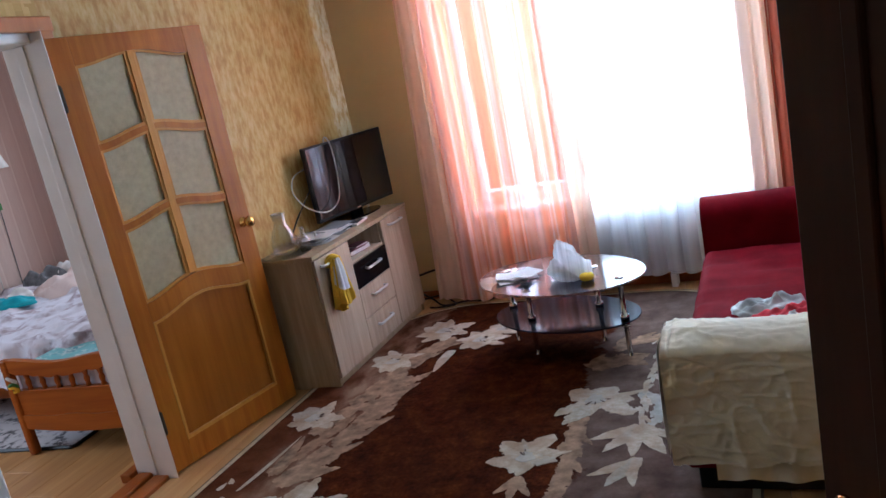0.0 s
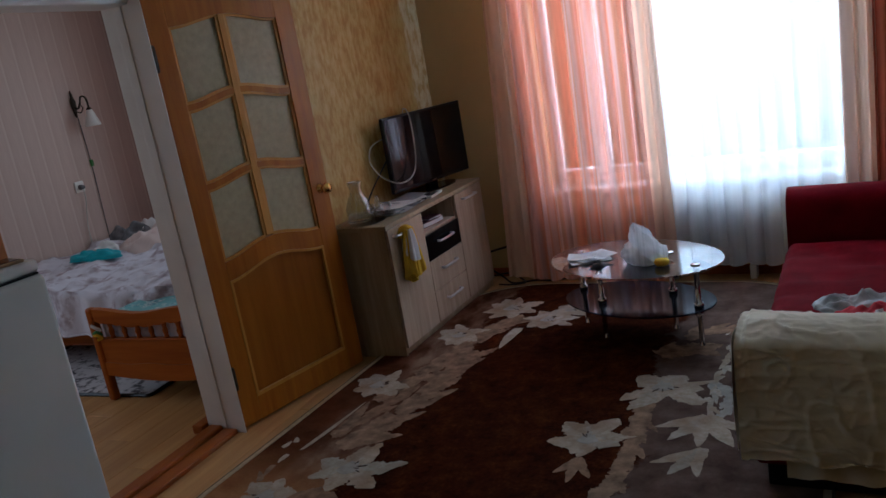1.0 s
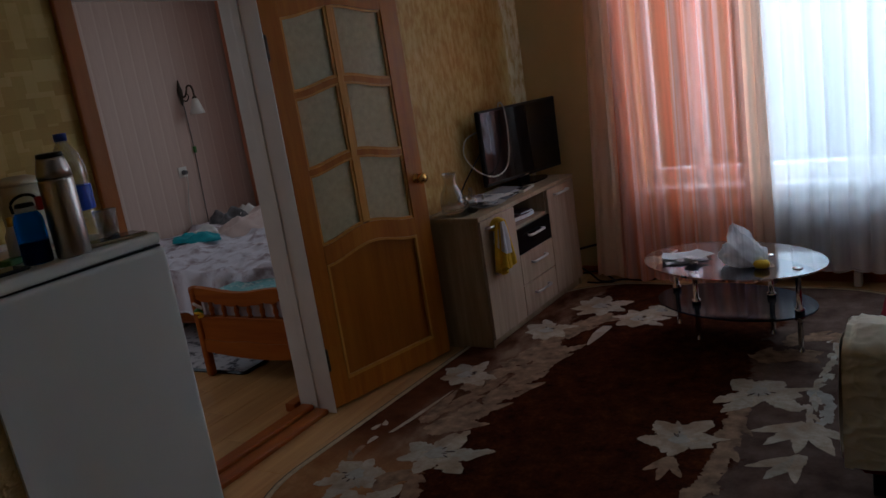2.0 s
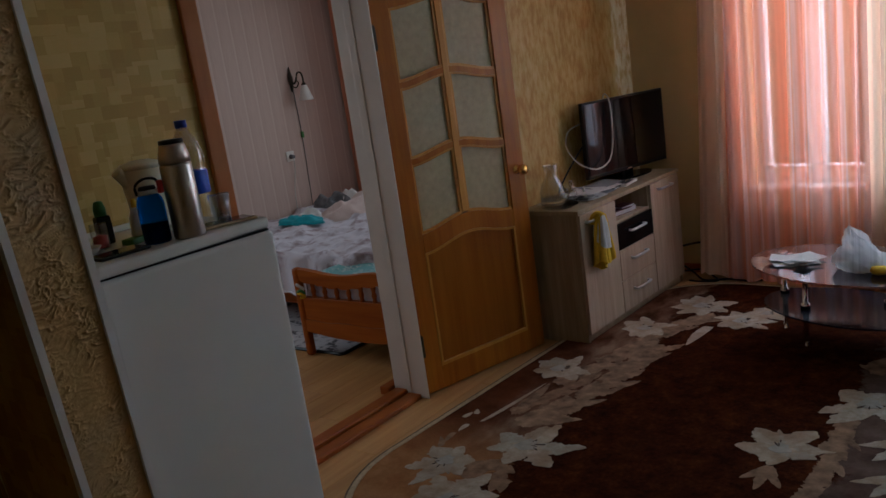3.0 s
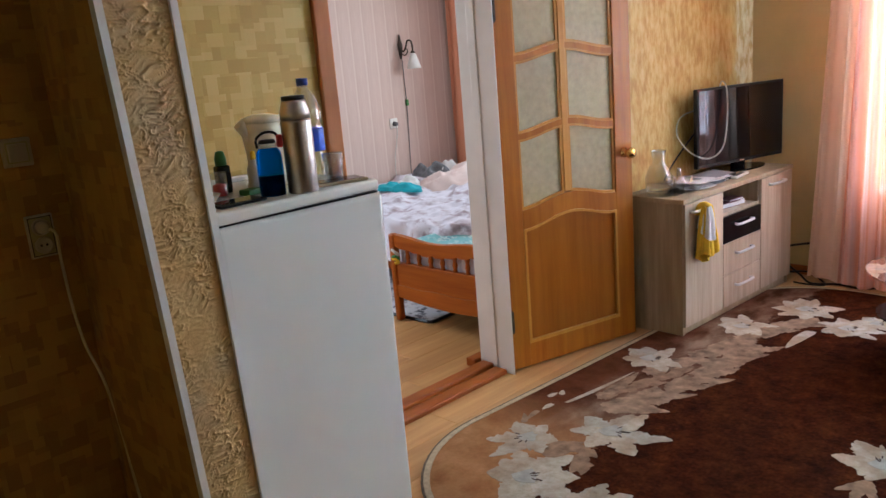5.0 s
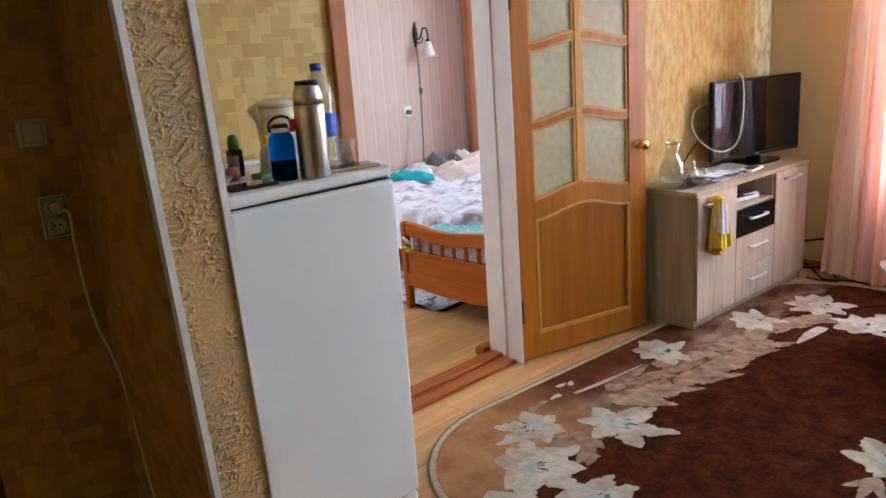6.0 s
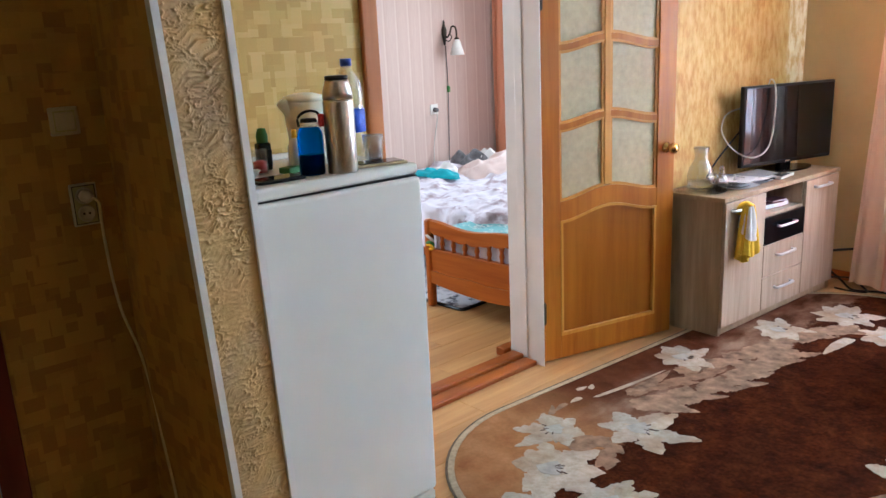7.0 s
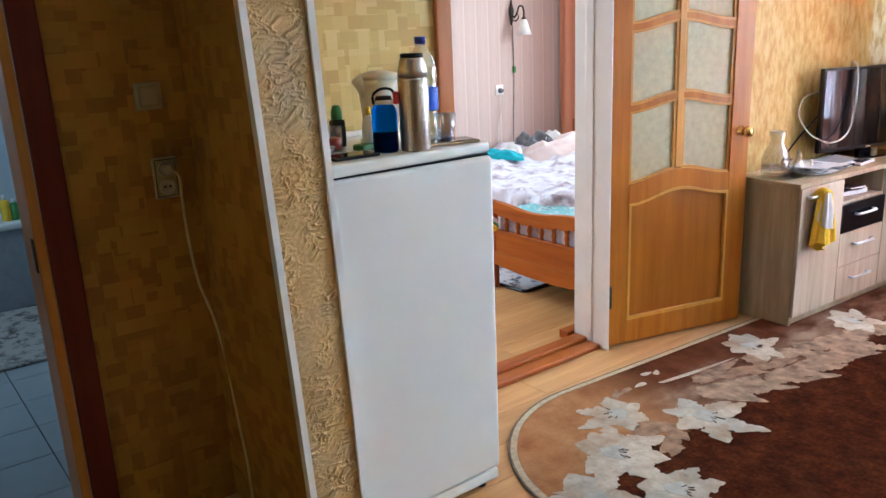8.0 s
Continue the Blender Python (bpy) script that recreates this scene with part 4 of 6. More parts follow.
def build_tv():
    L, R = Vector((-2.45, 3.62, 0)), Vector((-2.255, 4.365, 0))
    mid, ang = (L + R) / 2, math.degrees(math.atan2(R.y - L.y, R.x - L.x))
    w = (R - L).length
    t = thing("television", "black flat-screen television on a glossy stand", "television", (mid.x, mid.y, CH), ang)
    b = box(-w / 2, w / 2, 0.0, 0.03, 0.045, 0.512, 0.006)
    box(-w / 2 + 0.10, w / 2 - 0.10, 0.03, 0.065, 0.08, 0.40, 0.012, bm=b)
    part("housing", b, BLACK_PLASTIC, t)
    part("screen", box(-w / 2 + 0.014, w / 2 - 0.014, -0.003, 0.001, 0.068, 0.498), SCREEN, t, "dark reflective screen")
    part("neck", box(-0.05, 0.05, 0.01, 0.045, 0.008, 0.08, 0.008), BLACK_GLOSS, t)
    st = outline([(0.22 * math.cos(a * 0.2618), 0.03 + 0.105 * math.sin(a * 0.2618)) for a in range(24)], 0.0, 0.010)
    part("stand", st, BLACK_GLOSS, t)
    part("brand_plate", box(-0.02, 0.02, -0.0045, 0.0, 0.052, 0.059), CHROME, t)
    c = thing("antenna_cable", "thick white cable looped over the television", "cable", (mid.x, mid.y, CH), ang)
    part("cable", tube(spline([(-0.16, 0.045, 0.40), (-0.16, 0.02, 0.535), (-0.165, -0.025, 0.50), (-0.17, -0.035, 0.33), (-0.22, -0.045, 0.16), (-0.34, -0.04, 0.11), (-0.45, 0.0, 0.16), (-0.48, 0.06, 0.25), (-0.46, 0.08, 0.32), (-0.40, 0.09, 0.365), (-0.28, 0.08, 0.39)], 8), 0.0045, 8), CABLE_WHITE, c, smooth=True)
    k = thing("power_cable", "black power cable behind the television", "cable", (mid.x, mid.y, CH), ang)
    part("cable", tube(spline([(-0.34, 0.045, 0.27), (-0.43, 0.05, 0.19), (-0.53, 0.05, 0.10), (-0.60, 0.05, 0.012), (-0.56, 0.03, 0.008)], 8), 0.005, 6), BLACK_PLASTIC, k, smooth=True)


build_tv()


def build_carafe():
    t = on_cabinet("glass_carafe", "clear glass carafe on a glass tray", "carafe", 0.10, 0.20)
    part("body", lathe([(0.0, 0.006), (0.052, 0.006), (0.060, 0.014), (0.062, 0.075), (0.050, 0.115), (0.032, 0.145), (0.028, 0.165), (0.036, 0.20), (0.033, 0.20), (0.025, 0.165), (0.029, 0.145), (0.047, 0.115), (0.059, 0.075), (0.057, 0.016), (0.0, 0.012)], 28), JUG_GLASS, t, smooth=True)
    part("tray", lathe([(0.0, 0.0), (0.11, 0.0), (0.118, 0.006), (0.11, 0.004), (0.0, 0.004)], 36), CLEAR, t, smooth=True)
    part("water", lathe([(0.0, 0.0125), (0.0565, 0.017), (0.058, 0.05), (0.0, 0.0505)], 28), WATER, t, "shallow water inside", True)
    part("handle", tube(spline([(-0.012, -0.056, 0.085), (-0.020, -0.092, 0.088), (-0.022, -0.100, 0.055), (-0.012, -0.062, 0.022)], 8), 0.006, 8), GLASS_BASE, t, "glass handle", True)
    part("lip", lathe([(0.0335, 0.2), (0.0365, 0.202), (0.0365, 0.205), (0.0335, 0.203), (0.0335, 0.2)], 28), GLASS_BASE, t, smooth=True)
    t.scale = (1.15, 1.15, 1.15)
    g = on_cabinet("small_glass_bottle", "small clear bottle with a slanted spout", "bottle", 0.17, 0.12)
    part("body", lathe([(0.0, 0.0), (0.03, 0.0), (0.033, 0.06), (0.014, 0.10), (0.012, 0.135), (0.009, 0.135), (0.009, 0.10), (0.028, 0.06), (0.026, 0.004), (0.0, 0.004)], 22), JUG_GLASS, g, smooth=True)


build_carafe()


def build_papers():
    p = on_cabinet("paper_pile", "loose pile of newspapers and letters", "papers", 0.40, 0.13)
    z = 0.0
    for i in range(11):
        w, d = random.uniform(0.17, 0.27), random.uniform(0.11, 0.18)
        a, sx, sy = random.uniform(-35, 35), random.uniform(-0.11, 0.11), random.uniform(-0.04, 0.05)
        bend = random.uniform(0.002, 0.016)
        bm = sheet(8, 4, lambda u, v: ((u - 0.5) * w, (v - 0.5) * d, z + bend * (2 * u - 1) ** 2), 0.0025)
        bmesh.ops.transform(bm, matrix=pose(sx, sy, 0, 0, 0, a), verts=bm.verts[:])
        part("sheet", bm, PAPER if i % 3 else INK, p)
        z += 0.0042
    b = on_cabinet("drop_bottle", "tiny white plastic dropper bottle", "bottle", 0.265, 0.10)
    part("body", lathe([(0.0, 0.0), (0.016, 0.0), (0.016, 0.04), (0.007, 0.05), (0.0, 0.05)], 16), WHITE_PLASTIC, b, smooth=True)
    part("cap", lathe([(0.0, 0.0505), (0.008, 0.0505), (0.005, 0.078), (0.0, 0.079)], 14), WHITE_PLASTIC, b, smooth=True)
    r = on_cabinet("remote_control", "slim white and black remote control", "remote", 0.74, 0.07, CH, 8)
    part("body", box(-0.10, 0.10, -0.02, 0.02, 0, 0.016, 0.006), WHITE_PLASTIC, r)
    part("keypad", box(-0.075, 0.05, -0.014, 0.014, 0.0165, 0.018, 0.0005), BLACK_PLASTIC, r)
    s = on_cabinet("set_top_box", "flat black set-top box", "box", 0.62, 0.12, CH, 4)
    part("case", box(-0.09, 0.09, -0.05, 0.05, 0, 0.03, 0.005), BLACK_PLASTIC, s)


build_papers()


def build_niche():
    spec = [("book", "dark red hardback book lying flat", 0.62, 0.16, 0.10, 0.028, BOOK_DARK, 0.0), ("book", "pale paperback lying on a dark book", 0.70, 0.14, 0.09, 0.024, PAPER, 0.0), ("book", "violet-covered notebook on top", 0.69, 0.13, 0.085, 0.014, BOOK_DARK, 0.024)]
    for n, lab, x, w, d, h, m, dz in spec:
        b = on_cabinet(n, lab, "book", x if dz == 0 else x, 0.10, 0.601 + dz, random.uniform(-12, 12))
        part("pages", box(-w / 2 + 0.003, w / 2 - 0.003, -d / 2 + 0.003, d / 2 - 0.003, 0.002, h - 0.002), PAPER, b)
        bm = box(-w / 2, w / 2, -d / 2, d / 2, 0, 0.002)
        box(-w / 2, w / 2, -d / 2, d / 2, h - 0.002, h, bm=bm)
        box(-w / 2, w / 2, d / 2 - 0.002, d / 2, 0.002, h - 0.002, bm=bm)
        part("cover", bm, m, b)
    r = on_cabinet("small_red_box", "small red and black packet", "packet", 0.47, 0.09, 0.601, 20)
    part("carton", box(-0.04, 0.04, -0.03, 0.03, 0, 0.03, 0.002), RED_PLASTIC, r)


build_niche()


def build_towel():
    t = on_cabinet("hand_towel", "yellow and white towel hung over the cabinet handle", "towel", 0.135, -0.045, 0.0)

    def bunch(x0, r, top, length, seed, lean_x):
        """A hanging bunch of cloth: a fluted closed fall, wider below."""
        def g(a, b):
            th = 2 * math.pi * a
            k = 1 + 0.30 * math.sin(3 * th + seed) + 0.20 * math.sin(5 * th + 2 * seed + b) + 0.15 * noise.noise(Vector((math.cos(th) * 2, math.sin(th) * 2, b * 3 + seed)))
            w = r * (0.45 + 0.75 * b ** 0.7) * k
            return (x0 + lean_x * b + 1.0 * w * math.cos(th), -0.004 - r * 0.55 + 0.95 * w * math.sin(th), top - length * b - 0.03 * b * math.sin(th + seed))
        return sheet(40, 26, g)

    part("yellow_fall", bunch(-0.020, 0.027, 0.705, 0.275, 1.0, -0.012), YELLOW_CLOTH, t, smooth=True)
    part("yellow_fall", bunch(0.030, 0.025, 0.705, 0.245, 4.2, 0.034), YELLOW_CLOTH, t, smooth=True)
    part("white_fall", bunch(-0.006, 0.036, 0.705, 0.150, 3.0, -0.006), CRUMPLED_WHITE, t, "white part of the towel", True)
    part("fold", tube(spline([(-0.03, 0.022, 0.66), (-0.02, 0.012, 0.70), (-0.01, -0.01, 0.715), (0.02, -0.02, 0.70)], 5), 0.016, 10), YELLOW_CLOTH, t, smooth=True)


build_towel()


# ---- curtains, radiator ----
def curtain(name, label, x0, x1, zb, zt, folds, amp, material, off, parent=win, taper=0.0, seed=0.0, cat="curtain"):
    c = thing(name, label, cat, group="curtains of the flat")
    if parent is not None:
        c.matrix_basis = parent.matrix_basis.copy()

    def f(a, b):
        k = a * folds * 2 * math.pi
        sway = 0.25 * noise.noise(Vector((a * folds * 0.8 + seed, b * 1.3, 1.0)))
        y = off + amp * (math.sin(k + 2.4 * noise.noise(Vector((a * 5 + seed, b * 0.7, 0)))) * (0.6 + 0.5 * noise.noise(Vector((a * 9, seed, 3.0)))) + sway)
        x = x0 + (x1 - x0) * a + 0.010 * math.cos(k) - taper * (1 - b) * (1 - a)
        return (x, y, zb + (zt - zb) * b + 0.008 * math.sin(k * 0.5) * (b < 0.01))

    part("cloth", sheet(int(folds * 14), 26, f), material, c, smooth=True)
    part("hem", tube([Vector(f(i / 120, 0.004)) for i in range(121)], 0.004, 5), material, c)
    return c


curtain("voile_curtain", "peach edge of a sheer curtain hanging to the floor", 0.58, 0.80, 0.03, 2.5, 3, 0.035, PEACH_VOILE, -0.14, taper=0.13, seed=2)
curtain("voile_curtain", "coral striped sheer curtain hanging to the floor", 0.74, 1.50, 0.03, 2.5, 9, 0.04, CORAL_VOILE, -0.19, taper=0.08, seed=5)
curtain("voile_curtain", "cream end of the coral sheer curtain", 1.46, 1.62, 0.05, 2.5, 2, 0.03, PEACH_VOILE, -0.16, seed=8)
curtain("voile_curtain", "bright white sheer curtain in front of the window", 1.58, 2.60, 0.10, 2.5, 10, 0.03, WHITE_VOILE, -0.15, seed=11)
curtain("voile_curtain", "peach sheer curtain beside the sofa", 2.54, 2.72, 0.08, 2.5, 3, 0.03, PEACH_VOILE, -0.20, seed=14)
curtain("drape_curtain", "terracotta drape at the window's edge", 2.69, 3.10, 0.05, 2.5, 5, 0.04, RED_DRAPE, -0.23, seed=17)
rod = thing("curtain_rod", "white curtain rail under the ceiling", "curtain rail")
rod.matrix_basis = win.matrix_basis.copy()
part("rail", box(0.45, 3.15, -0.22, -0.12, 2.5, 2.53, 0.005), WHITE_PLASTIC, rod)
for x in (0.6, 1.8, 3.0):
    part("bracket", box(x - 0.015, x + 0.015, -0.13, 0.0, 2.53, 2.56, 0.003), WHITE_PLASTIC, rod)

rad = thing("radiator", "white cast-iron radiator under the window", "radiator")
rad.matrix_basis = win.matrix_basis.copy()
for i in range(9):
    x = 1.50 + 0.075 * i
    s = box(x, x + 0.062, -0.115, -0.035, 0.085, 0.52, 0.022, 3)
    box(x + 0.012, x + 0.05, -0.13, -0.10, 0.14, 0.47, 0.012, bm=s)
    part("section", s, WHITE_PAINT, rad)
part("feed_pipe", tube([Vector((2.10, -0.075, 0.11)), Vector((2.9, -0.075, 0.11))], 0.012, 10), WHITE_PAINT, rad)
for x in (1.56, 2.02):
    part("foot", box(x, x + 0.04, -0.12, -0.04, 0.0, 0.09, 0.008), WHITE_PAINT, rad)

fc = thing("floor_cable", "black cable trailing along the baseboard", "cable", group="cables by the baseboard")
part("cable", tube(spline([(-2.16, 4.26, 0.10), (-2.10, 4.30, 0.035), (-2.0, 4.22, 0.012), (-1.86, 4.27, 0.012), (-1.72, 4.25, 0.012), (-1.6, 4.33, 0.012)], 8), 0.007, 7), BLACK_PLASTIC, fc, smooth=True)
fc2 = thing("floor_cable", "black cable hanging between cabinet and curtain", "cable", group="cables by the baseboard")
part("cable", tube(spline([(-2.24, 4.30, 0.20), (-2.12, 4.36, 0.22), (-2.0, 4.37, 0.24), (-1.93, 4.38, 0.235)], 8), 0.008, 7), BLACK_PLASTIC, fc2, smooth=True)
fc3 = thing("floor_cable", "coil of black cable by the cabinet", "cable", group="cables by the baseboard")
part("cable", tube(spline([(-2.16, 4.24, 0.06), (-2.06, 4.33, 0.05), (-1.98, 4.32, 0.012), (-1.92, 4.22, 0.012), (-2.02, 4.19, 0.012), (-2.10, 4.20, 0.012)], 8), 0.006, 7), BLACK_PLASTIC, fc3, smooth=True)

# ---- glass table ----
TC = Vector((-0.985, 3.32))
TA = -19.7


def build_table():
    t = thing("coffee_table", "oval glass coffee table with chrome legs and dark shelf", "table", (TC.x, TC.y, 0), TA)

    def oval(a, b, z0, z1, n=56):
        return outline([(a * math.cos(2 * math.pi * i / n), b * math.sin(2 * math.pi * i / n)) for i in range(n)], z0, z1)

    part("tabletop", oval(0.46, 0.335, 0.412, 0.421), TABLE_GLASS, t, "clear glass top")
    part("shelf", oval(0.41, 0.27, 0.196, 0.204), SMOKED, t, "dark smoked glass shelf")
    for x, y in ((-0.14, -0.115), (0.36, -0.045), (-0.36, 0.045), (0.14, 0.115)):
        g = part("leg", lathe([(0.0, 0.0), (0.017, 0.0), (0.017, 0.012), (0.013, 0.02), (0.013, 0.165), (0.022, 0.168), (0.022, 0.195), (0.0, 0.1955)], 18, x, y), CHROME, t, smooth=True)
        part("leg", lathe([(0.0, 0.2045), (0.022, 0.2045), (0.022, 0.228), (0.013, 0.232), (0.013, 0.39), (0.024, 0.395), (0.024, 0.4115), (0.0, 0.4118)], 18, x, y), CHROME, t, smooth=True)
        part("cap", lathe([(0.0, 0.4215), (0.024, 0.4215), (0.020, 0.427), (0.0, 0.428)], 18, x, y), CHROME, t, smooth=True)


build_table()


def build_bag():
    b = thing("plastic_bag", "crumpled translucent plastic bag with food", "bag", (-0.88, 3.23, 0.4215), 10)

    def f(a, c):
        th = 2 * math.pi * a
        r0 = 0.108 * (1 - c) ** 0.72 * (0.75 + 0.25 * min(1, c * 6))
        k = 1 + 0.46 * noise.noise(Vector((math.cos(th) * 1.6, math.sin(th) * 1.6, c * 2.4))) + 0.20 * noise.noise(Vector((math.cos(th) * 6, math.sin(th) * 6, c * 9)))
        return (1.15 * r0 * k * math.cos(th) - 0.065 * c, 0.85 * r0 * k * math.sin(th) + 0.02 * c, max(0.001, 0.002 + 0.185 * c + 0.05 * (k - 1) * min(1, 4 * c)))

    part("film", sheet(52, 26, f), FILM, b, smooth=True)
    part("inner_wrap", sheet(40, 18, lambda a, c: tuple(0.55 * q for q in f(a, c)[:2]) + (0.003 + 0.5 * f(a, c)[2],)), CRUMPLED_WHITE, b, "white wrapping inside", True)
    part("food", lathe([(0.0, 0.004), (0.03, 0.006), (0.038, 0.022), (0.03, 0.036), (0.0, 0.04)], 18, 0.05, -0.085), YELLOW_CLOTH, b, "small yellow fruit", True)
    p = thing("letter", "folded white sheets of paper on the glass table", "paper", (-1.21, 3.31, 0.4215), 25)
    for i, (x, y, a, w, d) in enumerate([(0, 0, 0, 0.21, 0.15), (0.03, 0.02, 24, 0.20, 0.14), (-0.03, 0.03, -14, 0.15, 0.12), (0.05, -0.05, 40, 0.13, 0.08)]):
        bm = sheet(10, 6, lambda u, v: ((u - 0.5) * w, (v - 0.5) * d, 0.002 + 0.006 * i + 0.014 * abs(u - 0.45) * (i + 1) * 0.5 + 0.004 * noise.noise(Vector((u * 4, v * 4, i)))), 0.0012)
        bmesh.ops.transform(bm, matrix=pose(x, y, 0, 0, 0, a), verts=bm.verts[:])
        part("sheet", bm, PAPER, p)
    k = thing("small_jar_lid", "tiny clear plastic lid", "lid", (-1.30, 3.40, 0.4215))
    part("disc", lathe([(0.0, 0.0), (0.026, 0.0), (0.026, 0.018), (0.023, 0.02), (0.0, 0.02)], 20), PET, k, smooth=True)


build_bag()


# ---- sofa ----
def build_sofa():
    s = thing("sofa", "crimson velvet sofa with rolled arms, one covered by a throw", "sofa", (-0.36, 1.93, 0), -3.4)
    L, D = 1.84, 1.05

    def puffed(x0, x1, y0, y1, z0, z1, bev, seed, amp=0.006):
        bm = box(x0, x1, y0, y1, z0, z1, bev, 4)
        bmesh.ops.subdivide_edges(bm, edges=[e for e in bm.edges if e.calc_length() > 0.12], cuts=22, use_grid_fill=True)
        for v in bm.verts:
            fold = 0.020 * max(0.0, 1 - 6 * abs(noise.noise(Vector((v.co.x * 1.2, v.co.y * 6 + v.co.x * 1.4, seed))))) if amp else 0
            v.co += Vector((0, 0, 1)) * (rumple(v.co, 5, amp, seed) - fold) + Vector((1, 0, 0)) * rumple(v.co, 4, amp * 0.6, seed + 3)
        return bm

    part("base", box(0.03, D, 0.02, L, 0.12, 0.27, 0.02, 3), RED_VELVET, s)
    # Black band put in for the shade below the sofa's base.
    part("plinth", box(0.035, D - 0.01, 0.025, L - 0.01, 0.012, 0.1195, 0.006), BLACK_PLASTIC, s, "black band for the shade under the sofa")
    part("seat", puffed(0.0, 0.78, 0.24, 1.56, 0.255, 0.425, 0.055, 1.0), RED_VELVET, s, "wrinkled crimson seat", True)
    part("backrest", puffed(0.74, D, 0.10, 1.60, 0.30, 0.86, 0.09, 2.0), RED_VELVET, s, smooth=True)

    def arm_at(yc, half, top):
        arm = bmesh.new()
        r0 = half * 0.96
        prof = [(yc - half, 0.10)] + [(yc - r0 * math.cos(a * math.pi / 10), top - 0.115 + 0.115 * math.sin(a * math.pi / 10)) for a in range(-1, 12)] + [(yc + half, 0.10)]
        r = [[arm.verts.new((x, y, z)) for y, z in prof] for x in (0.0, 0.015, 0.3, 0.6, 0.95)]
        for v in r[0]:
            v.co.y, v.co.z = yc + (v.co.y - yc) * 0.93, 0.4 + (v.co.z - 0.4) * 0.96
        for a, b in zip(r, r[1:]):
            for k in range(len(prof)):
                arm.faces.new((a[k], a[(k + 1) % len(prof)], b[(k + 1) % len(prof)], b[k]))
        arm.faces.new(r[0]), arm.faces.new(r[-1])
        part("armrest", arm, RED_VELVET, s, smooth=True)
        part("piping", tube([Vector((0.006, yc + (y - yc) * 0.95, 0.4 + (z - 0.4) * 0.975)) for y, z in prof], 0.006, 6), RED_VELVET, s)

    arm_at(1.72, 0.13, 0.655)
    arm_at(0.13, 0.12, 0.545)
    for x, y in ((0.08, 0.09), (0.08, 1.72), (0.95, 0.09), (0.95, 1.72)):
        part("foot", lathe([(0.0, 0.0), (0.025, 0.0), (0.028, 0.011), (0.0, 0.0115)], 14, x, y), DARK_DOOR, s, smooth=True)

    b = thing("throw_blanket", "cream linen throw draped over the sofa's arm", "blanket", (-0.36, 1.93, 0), -3.4)

    def creases(q):
        c1 = max(0.0, 1 - abs(noise.noise(q + Vector((4, 2, 0)))) * 9)
        c2 = max(0.0, 1 - abs(noise.noise(q * 2.1 + Vector((1, 7, 3)))) * 8)
        c3 = max(0.0, 1 - abs(noise.noise(Vector((q.x * 0.5, q.y * 2.6, 8.0)))) * 10)
        return 0.0058 * c1 + 0.0038 * c2 + 0.0046 * c3 + 0.012 * noise.noise(q * 0.6)

    def drape(a, c):
        x = -0.035 + 0.80 * a
        if c < 0.16:
            t = c / 0.16
            y, z, out = 0.30 - 0.02 * t, 0.445 + 0.085 * t, Vector((0, 1, 0.3))
        elif c < 0.40:
            t = (c - 0.16) / 0.24
            y, z, out = 0.28 - 0.295 * t, 0.530 + 0.032 * math.sin(math.pi * t), Vector((0, 0, 1))
        else:
            t = (c - 0.40) / 0.60
            y, z, out = -0.015 - 0.012 * min(1, t * 4) - 0.012 * t, 0.530 - 0.385 * t, Vector((0, -1, 0))
        q = Vector((x * 7, (0.3 - y + 0.55 - z) * 7, 0.5))
        p = Vector((x, y, z)) + out * (0.004 + max(-0.003, creases(q)))
        if c > 0.985:
            p.z += 0.018 * noise.noise(Vector((a * 8, 1, 1)))
        if a < 0.03:
            p.z -= 0.008
        return p

    part("cloth", sheet(110, 120, drape), CREAM_CLOTH, b, smooth=True)
    part("under_layer", sheet(60, 14, lambda a, c: (0.10 + 0.64 * a, -0.026 + 0.006 * math.sin(a * 30), 0.17 - 0.095 * c + 0.014 * noise.noise(Vector((a * 9, 0, 4))))), CREAM_CLOTH, b, "longer layer hanging below", smooth=True)
    part("side_fall", sheet(30, 40, lambda a, c: (-0.037 - 0.006 * math.sin(a * 9 + c * 3) - 0.004 * c, -0.046 + 0.326 * a, 0.530 + 0.03 * math.sin(math.pi * a) - (0.36 - 0.30 * a) * c)), CREAM_CLOTH, b, smooth=True)

    def heap(name, lab, m, loc, rx, ry, h, seed):
        t = thing(name, lab, "clothing", loc, 20)

        def g(a, c):
            th = 2 * math.pi * a
            rr = 1 - c
            k = 1 + 0.35 * noise.noise(Vector((math.cos(th) * 1.6 + seed, math.sin(th) * 1.6, 0)))
            x, y = rx * rr * k * math.cos(th), ry * rr * k * math.sin(th)
            f = 0.5 + noise.noise(Vector((x * 16 + seed, y * 16, seed))) + 0.5 * noise.noise(Vector((x * 34, y * 34 + seed, seed)))
            return (x, y, max(0.001, h * (c ** 0.35) * max(0.1, f)) if c > 0 else 0.001)

        part("cloth", sheet(56, 22, g), m, t, smooth=True)

    heap("crumpled_shirt", "crumpled white and grey shirt on the sofa seat", SHIRT, (-0.03, 2.56, 0.428), 0.17, 0.09, 0.055, 3.0)
    heap("crumpled_shorts", "crumpled red garment under the shirt", RED_CLOTH, (0.06, 2.46, 0.428), 0.14, 0.09, 0.05, 7.0)
    heap("crumpled_sock", "crumpled white cloth on the sofa seat", CRUMPLED_WHITE, (0.03, 2.40, 0.428), 0.08, 0.05, 0.045, 9.0)


build_sofa()


# ---- refrigerator and what stands on it ----
FT = 1.216


